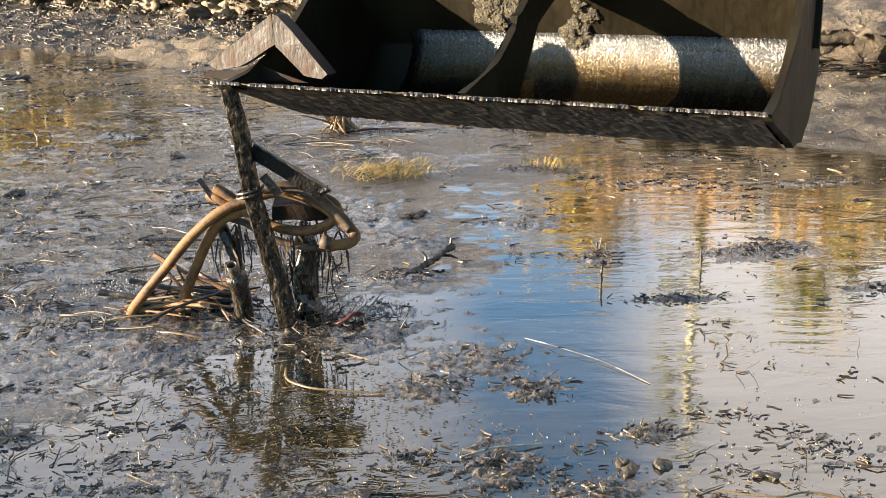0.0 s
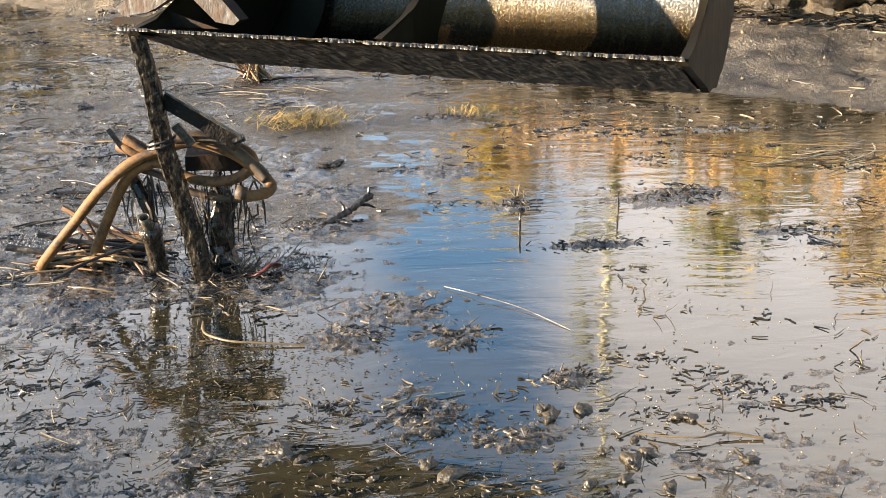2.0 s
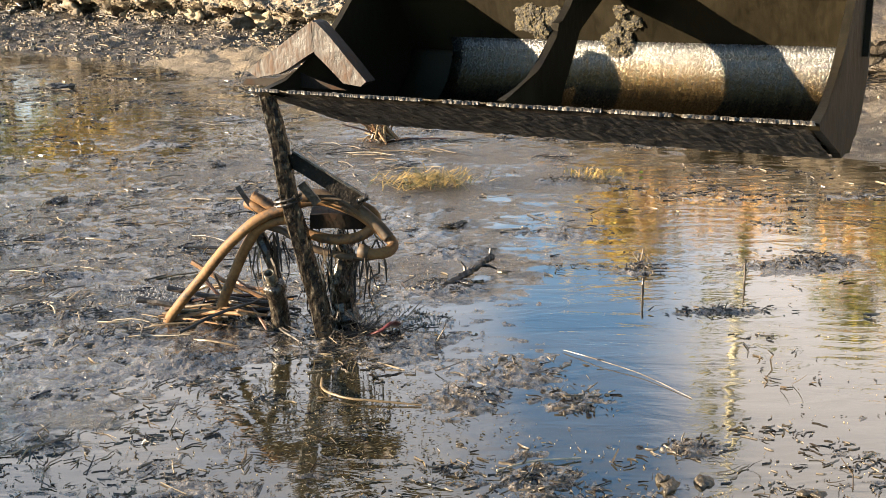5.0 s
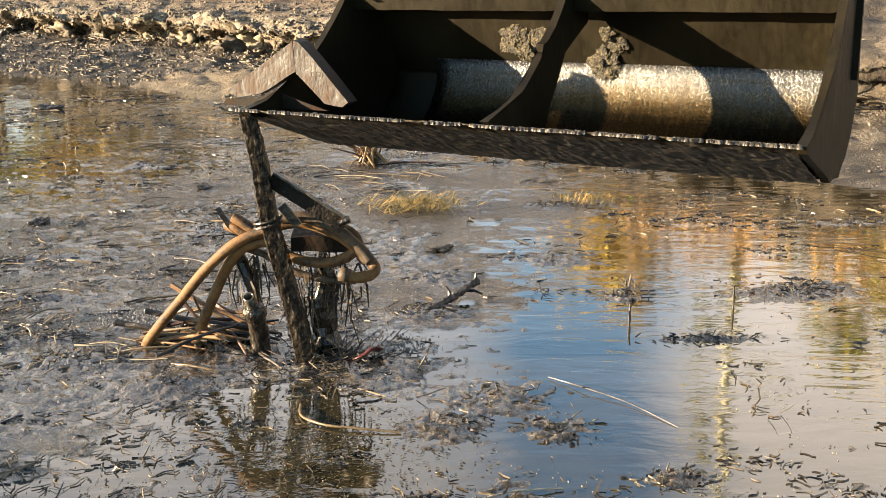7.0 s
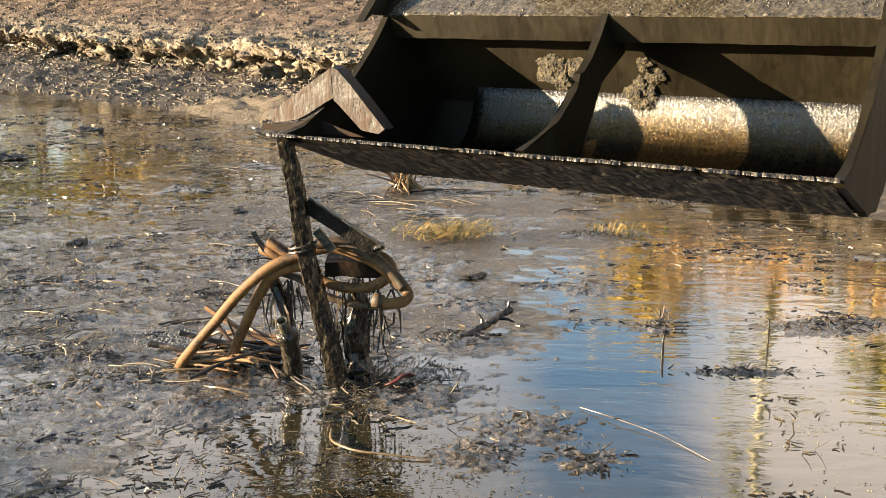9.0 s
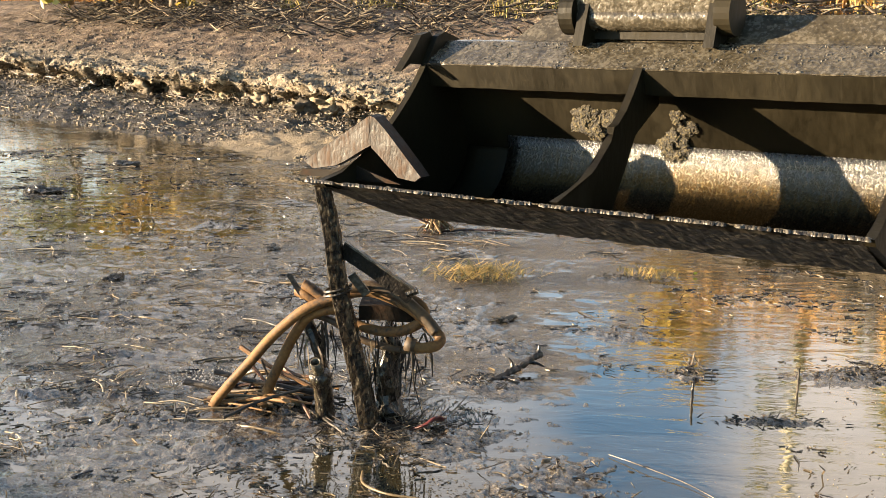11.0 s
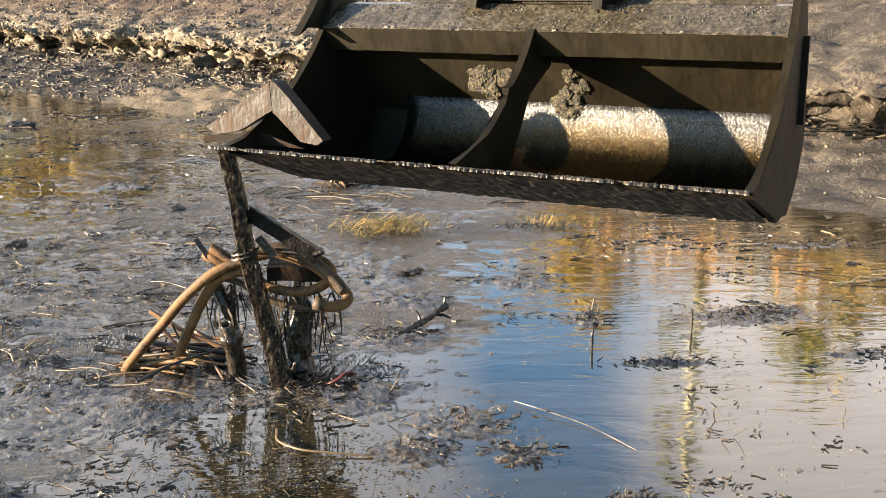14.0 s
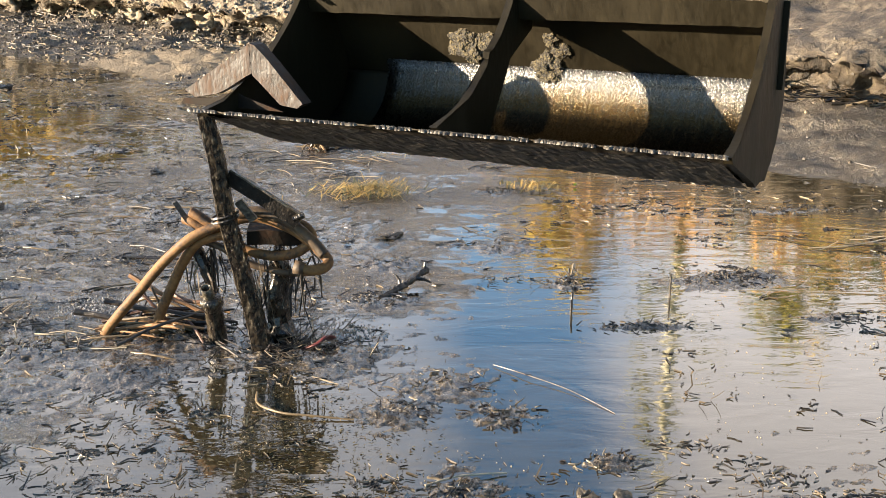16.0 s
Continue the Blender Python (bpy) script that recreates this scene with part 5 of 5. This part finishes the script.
for k, (x, y, span, count, turn) in enumerate(((-2.34, 5.10, 0.30, 7, 0.0), (-1.97, 5.26, 0.26, 6, -0.2), (-1.80, 4.19, 0.34, 9, 0.1), (-1.54, 4.21, 0.30, 8, -0.1),
                                               (-1.81, 4.67, 0.32, 8, -0.25), (-1.87, 4.47, 0.22, 6, 0.3), (-1.20, 3.95, 0.28, 9, 0.35), (-1.31, 4.09, 0.22, 6, -0.4),
                                               (-1.46, 3.90, 0.26, 8, 0.5), (-2.0, 8.43, 0.5, 7, 0.1), (-1.05, 7.0, 0.42, 6, -0.1), (-1.75, 3.62, 0.26, 7, -0.5), (-1.62, 4.42, 0.2, 5, 0.6), (-2.25, 8.4, 0.5, 7, 0.2), (-0.72, 7.15, 0.5, 8, -0.2),
                                               (-0.45, 6.75, 0.42, 7, 0.1), (-0.98, 7.4, 0.36, 6, 0.4), (-0.2, 7.25, 0.42, 6, -0.3), (-3.8, 8.75, 0.3, 9, 0.3), (-3.7, 10.2, 0.32, 9, -0.2), (-2.9, 6.6, 0.4, 7, 0.1))):
    make_reed_bundle(x, y, span, count, 500 + k, turn)
make_reed_bundle(2.16, 5.38, 0.75, 18, 541, 0.2, "long mat of bleached reeds drifting on the water", 0.03)
make_reed_bundle(0.68, 4.82, 0.14, 4, 540, 1.9, "small pale clump of reed stalks standing out of debris", 0.07)


def make_foam(cx, cy, wx, wy, count, seed, label):
    rng = random.Random(seed)
    s = Soup()
    for k in range(count):
        x, y = cx + rng.gauss(0, wx), cy + rng.gauss(0, wy)
        r = rng.uniform(0.0012, 0.0045)
        s.clod((x, y, 0.003), r * rng.uniform(1, 1.8), r, r * 0.6, rng.uniform(0, 3), rng)
    s.build("foam_patch", FOAM, label, "foam", soft=True)


make_foam(-1.30, 4.42, 0.08, 0.07, 500, 91, "small patch of grey-white foam on the scum")
make_foam(-0.27, 4.10, 0.07, 0.07, 260, 92, "bubbles where the water wells up beside the post")


def make_mud_film():
    """Silt that stands a few millimetres out of the water in patches."""
    ys = [1.85 * 1.0046 ** k for k in range(390)]
    cols = [-0.58 + 1.12 * k / 560 for k in range(561)]
    verts = []
    for y in ys:
        for a in cols:
            x = a * y
            s = (y - 9.0 + 0.85 * x) / SHORE
            west = max(0.0, min(1.0, (0.30 - x) / 1.3))
            gap = math.exp(-((x - 0.5) / 0.45) ** 2 - ((y - 3.95) / 1.0) ** 2)
            east = max(0.0, min(1.0, (x - 0.9) / 0.6))
            near = max(0.0, 1 - (y - 1.85) / 1.1)
            far = max(0.0, min(1.0, (y - 7.0) / 2.5))
            pool = math.exp(-((x - 0.08) / 0.36) ** 2 - ((y - 2.4) / 0.26) ** 2) + math.exp(-((x + 0.42) / 0.3) ** 2 - ((y - 3.15) / 0.42) ** 2)
            sheet = math.exp(-((x - 1.1) / 1.2) ** 2 - ((y - 6.3) / 1.2) ** 2)
            cov = 0.28 + 0.25 * math.exp(-((x - 0.0) / 0.35) ** 2 - ((y - 4.3) / 0.35) ** 2) - 0.42 * sheet + 0.24 * west + 0.22 * near - 0.6 * gap - 0.35 * pool - 0.25 * east - 0.22 * far
            cov += 0.55 * noise.noise(Vector((x * 1.1, y * 1.7, 2.0))) + 0.35 * noise.noise(Vector((x * 3.4, y * 5.0, 6.0)))
            p = Vector((x, y * 1.35, 0.0))
            raft = 0.0
            for rx, ry, rw, rd, _ in RAFTS:
                if abs(x - rx) < 2 * rw and abs(y - ry) < 2 * rd:
                    raft = max(raft, math.exp(-((x - rx) / rw) ** 2 - ((y - ry) / rd) ** 2))
            z = 0.014 * (cov - 0.62) + 0.018 * raft
            if z > -0.016:
                z += (0.009 + 0.006 * raft) * noise.fractal(p * 17, 0.65, 2.2, 4) + 0.006 * noise.noise(p * 6)
            verts.append((x, y, min(z, 0.016 + 0.02 * raft) if s < -0.05 else -0.03))
    w = len(cols)
    faces = []
    for j in range(len(ys) - 1):
        for i in range(w - 1):
            q = (j * w + i, j * w + i + 1, (j + 1) * w + i + 1, (j + 1) * w + i)
            if max(verts[k][2] for k in q) > -0.004:
                faces.append(q)
    me = bpy.data.meshes.new("silt_patches")
    me.from_pydata(verts, [], faces)
    me.materials.append(MUD_FILM)
    for p in me.polygons:
        p.use_smooth = True
    tagged(new("silt_patches", me), "glossy patches of grey silt standing out of the water", "mud", kind="stuff")


make_mud_film()


# ---- the bank: clods, roots, grass, reeds ----
def bank_at(r, q):
    return Vector(bank(r, q))


for k in range(64):
    rng = random.Random(500 + k)
    r, q = rng.uniform(-9.5, 0.6), rng.uniform(11.9, 13.6)
    size = rng.uniform(0.03, 0.09) if k % 7 else rng.uniform(0.11, 0.19)
    bm = bmesh.new()
    lump(bm, (0, 0, 0), size, k + 0.3, 0.7, 3, 0.55)
    roughen(bm, size * 0.16, 3.2 / size, k)
    ob = thing("clay_clod", bm, DRY_CLOD if rng.random() < 0.72 else CLOD, "lump of clay fallen from the eroded bank" , "clay lump", "clay lumps along the bank", smooth=True)
    p = bank_at(r, q)
    ob.matrix_basis = pose(p.x, p.y, p.z + size * 0.18, 0, 0, rng.uniform(0, 360))


def make_bank_litter():
    rng = random.Random(21)
    twigs, crumbs, roots, bits, drift = Soup(), Soup(), Soup(), Soup(), Soup()
    for k in range(3600):
        r, q = rng.uniform(-11, 5.4), rng.uniform(9.3, 13.2)
        if noise.noise(Vector((r * 1.4, q * 0.9, 5))) < -0.12 or (r > -0.6 and rng.random() < 0.93):
            continue
        p = bank_at(r, q)
        if math.hypot(0.75 * (p.x - SAND[0]), p.y - SAND[1]) < 0.62:
            continue
        a, ln = rng.uniform(0, 3.14), rng.uniform(0.04, 0.30) * (1 if rng.random() < 0.25 else 0.5)
        d = Vector((math.cos(a), math.sin(a) - 0.4 * math.cos(a), rng.uniform(-0.02, 0.12))) * ln
        p.z += 0.008
        (twigs if rng.random() < 0.93 or r > 0 else bits).stick(p - d / 2, p + d / 2, rng.uniform(0.002, 0.007), 3, rng.uniform(-0.1, 0.1) * ln)
    for k in range(19000):
        r, q = rng.uniform(-14, 5.6), rng.uniform(9.1, 19.8)
        if (q > 16.5 and rng.random() < 0.35) or (r > -0.3 and rng.random() < 0.85):
            continue
        p = bank_at(r, q)
        if math.hypot(0.75 * (p.x - SAND[0]), p.y - SAND[1]) < 0.62:
            continue
        s = rng.uniform(0.006, 0.028) * (0.5 if r > 0.5 else 1.0)
        crumbs.clod((p.x, p.y, p.z), s * rng.uniform(0.8, 1.7), s, s * rng.uniform(0.4, 1.1), rng.uniform(0, 3), rng)
    leaves = Soup()
    for k in range(900):
        r, q = rng.uniform(-15, 1.2), rng.uniform(18.2, 21.2)
        if noise.noise(Vector((r * 1.1, q * 1.2, 3))) < -0.15 or (r > -4.5 and rng.random() < 0.35):
            continue
        c = bank_at(r, q) + Vector((0, 0, rng.uniform(-0.02, 0.10)))
        main = rng.uniform(0, 6.28)
        for i in range(rng.randint(3, 9)):
            a, ln = main + rng.gauss(0, 0.7), rng.uniform(0.12, 0.62)
            p = c + Vector((rng.gauss(0, 0.09), rng.gauss(0, 0.09), rng.uniform(-0.03, 0.16)))
            d = Vector((math.cos(a), 0.6 * math.sin(a), rng.uniform(-0.5, 0.55))) * ln
            roots.stick(p - d / 2, p + d / 2, rng.uniform(0.003, 0.013), 4, rng.uniform(-0.28, 0.28) * ln)
        for i in range(rng.randint(2, 14)):
            p = c + Vector((rng.gauss(0, 0.14), rng.gauss(0, 0.12), rng.uniform(-0.02, 0.26)))
            a = Vector((rng.gauss(0, 1), rng.gauss(0, 1), rng.gauss(0, 1))).normalized() * rng.uniform(0.010, 0.032)
            leaves.flake(p, a, a.cross(Vector((rng.gauss(0, 1), rng.gauss(0, 1), rng.gauss(0, 1)))).normalized() * rng.uniform(0.006, 0.018))
    for k in range(900):
        r, q = rng.uniform(0.2, 5.4), rng.gauss(12.5, 0.22)
        p = bank_at(r, q) + Vector((0, 0, 0.012))
        a, ln = rng.gauss(-0.7, 0.6), rng.uniform(0.02, 0.20)
        d = Vector((math.cos(a), math.sin(a), rng.gauss(0.05, 0.15))) * ln
        drift.stick(p - d / 2, p + d / 2, rng.uniform(0.003, 0.012), 4, rng.uniform(-0.15, 0.15) * ln)
    drift.build("drift_line", DARK_BITS, "black line of drifted twigs and mud along the bank", "debris")
    leaves.build("withered_leaves", ROOT, "withered leaves caught in the roots of the bank top", "leaves")
    twigs.build("bank_twigs", ROOT, "dark twigs and roots washed up on the mud shelf", "debris")
    bits.build("bank_reeds", ROOT, "pale broken reeds washed up on the mud shelf", "debris")
    crumbs.build("bank_crumbs", BANK_CRUMB, "crumbs of clay and soil over the bank", "soil")
    roots.build("root_tangle", ROOT, "tangle of dead roots and stems along the bank top", "roots")


make_bank_litter()


def make_reeds():
    rng = random.Random(31)
    reed, grass = Soup(), Soup()
    for k in range(15000):
        r = rng.uniform(-26, 14)
        s = rng.uniform(5.6, 9.5)
        if noise.noise(Vector((r * 0.5, s * 0.6, 2))) < -0.4 or (r < -4 and rng.random() < 0.15):
            continue
        x, y = shore_place(r, s)
        east = max(0.0, min(1.0, (r + 5.2) / 2.7))
        h = (0.85 + 0.50 * east) * rng.uniform(0.6, 1.2) * (1 + 0.25 * noise.noise(Vector((r * 0.9, 4, 4))))
        lean = Vector((rng.gauss(0, 0.16), rng.gauss(0, 0.16), 1.0)) * h
        a = rng.uniform(0, 3.14)
        reed.blade((x, y, 1.38), Vector((x, y, 1.38)) + lean, rng.uniform(0.008, 0.02), (rng.gauss(0, 0.08), rng.gauss(0, 0.08), 0), (math.cos(a), math.sin(a), 0))
    for k in range(7000):
        r, q = rng.uniform(-13, 9), rng.uniform(19.6, 21.4)
        if noise.noise(Vector((r * 0.8, q, 8))) < (0.12 if r < 0.5 else -0.2):
            continue
        p = bank_at(r, q)
        h = rng.uniform(0.12, 0.42)
        a = rng.uniform(0, 6.28)
        grass.blade(p, p + Vector((rng.gauss(0, 0.12), rng.gauss(-0.06, 0.12), h)), rng.uniform(0.004, 0.009), (0, 0, -0.05), (math.cos(a), math.sin(a), 0))
    reed.build("reed_bed", REED, "tall orange-brown autumn reeds along the bank top", "reeds")
    grass.build("bank_grass", GRASS, "yellow-green grass on the bank top", "grass")


make_reeds()


# ---- trees beyond the bank, seen in the water ----
def make_tree(x, y, h, trunk_r, spread, leaves, bark, leaf, label, seed, base=0.35, size=0.09):
    rng = random.Random(seed)
    root = empty("tree", pose(x, y, 1.4), label, "tree", "trees beyond the bank")
    bm = bmesh.new()
    trunk = [(rng.gauss(0, 0.02) * h * t, rng.gauss(0, 0.02) * h * t, h * t) for t in (0, 0.2, 0.4, 0.6, 0.8, 1.0)]
    line = smooth_line(trunk, 3)
    n = len(line)
    sweep(bm, line, [trunk_r * (1 - 0.85 * i / n) for i in range(n)], 8)
    tips = []
    for k in range(int(14 + spread * 8)):
        t = rng.uniform(base, 0.97)
        p = Vector(line[int(t * (n - 1))])
        a = rng.uniform(0, 6.28)
        ln = spread * (1.15 - t) * rng.uniform(0.6, 1.2) + 0.15
        q = p + Vector((math.cos(a) * ln, math.sin(a) * ln, ln * rng.uniform(0.4, 1.1)))
        sweep(bm, [p, p.lerp(q, 0.5) + Vector((0, 0, -0.05 * ln)), q], [trunk_r * 0.35 * (1.1 - t), trunk_r * 0.2 * (1.1 - t), 0.006], 5)
        tips += [(p, q)] * 3
    part("trunk", bm, bark, root, "", True)
    s = Soup()
    for k in range(leaves):
        p, q = rng.choice(tips)
        c = p.lerp(q, rng.uniform(0.3, 1.1)) + Vector((rng.gauss(0, 0.12), rng.gauss(0, 0.12), rng.gauss(0, 0.14))) * (0.4 + spread * 0.5)
        a = Vector((rng.gauss(0, 1), rng.gauss(0, 1), rng.gauss(0, 1))).normalized() * size * rng.uniform(0.6, 1.3)
        b = a.cross(Vector((rng.gauss(0, 1), rng.gauss(0, 1), rng.gauss(0, 1)))).normalized() * size * 0.5
        s.flake(c, a, b)
    s.build("crown", leaf, "", "", root)


make_tree(3.75, 16.0, 8.6, 0.09, 0.55, 900, BIRCH, LEAF_GREEN, "slender birch with thin yellow-green leaves", 1, 0.15, 0.07)
make_tree(7.2, 15.0, 3.0, 0.07, 1.0, 700, BARK, LEAF_GOLD, "half-bare tree with golden leaves", 2)
make_tree(8.6, 14.5, 7.5, 0.10, 1.2, 160, BARK, LEAF_GOLD, "nearly bare autumn tree beyond the bank", 3)
make_tree(6.1, 17.5, 4.0, 0.06, 0.9, 120, BARK, LEAF_GOLD, "nearly bare young tree beyond the bank", 4)
make_tree(10.5, 16.0, 8.0, 0.14, 1.8, 900, BARK, LEAF_GOLD, "tall thin-leaved autumn tree", 5)
make_tree(5.0, 14.5, 2.4, 0.05, 1.0, 1200, BARK, LEAF_GREEN, "low olive-green shrub beyond the bank", 6, 0.05)
make_tree(2.0, 15.5, 2.0, 0.05, 0.9, 1200, BARK, LEAF_GOLD, "low golden shrub beyond the bank", 7, 0.05)
for k, (x, y, h, leaf, word) in enumerate(((-7.5, 23.0, 4.6, LEAF_GREEN, "olive-green"), (-5.4, 21.0, 3.6, LEAF_GOLD, "golden"), (-10.0, 24.0, 5.0, LEAF_GREEN, "olive-green"),
                                           (-3.2, 20.5, 3.0, LEAF_GREEN, "olive-green"), (-12.5, 25.0, 5.2, LEAF_GOLD, "golden"), (-8.8, 21.5, 3.4, LEAF_GREEN, "olive-green"), (-7.0, 20.0, 2.2, LEAF_GREEN, "olive-green"), (-6.1, 19.2, 1.9, LEAF_GOLD, "golden"))):
    make_tree(x, y, h, 0.07, 1.35, 2200, BARK, leaf, word + " bushy tree beyond the bank", 20 + k, 0.03, 0.10)
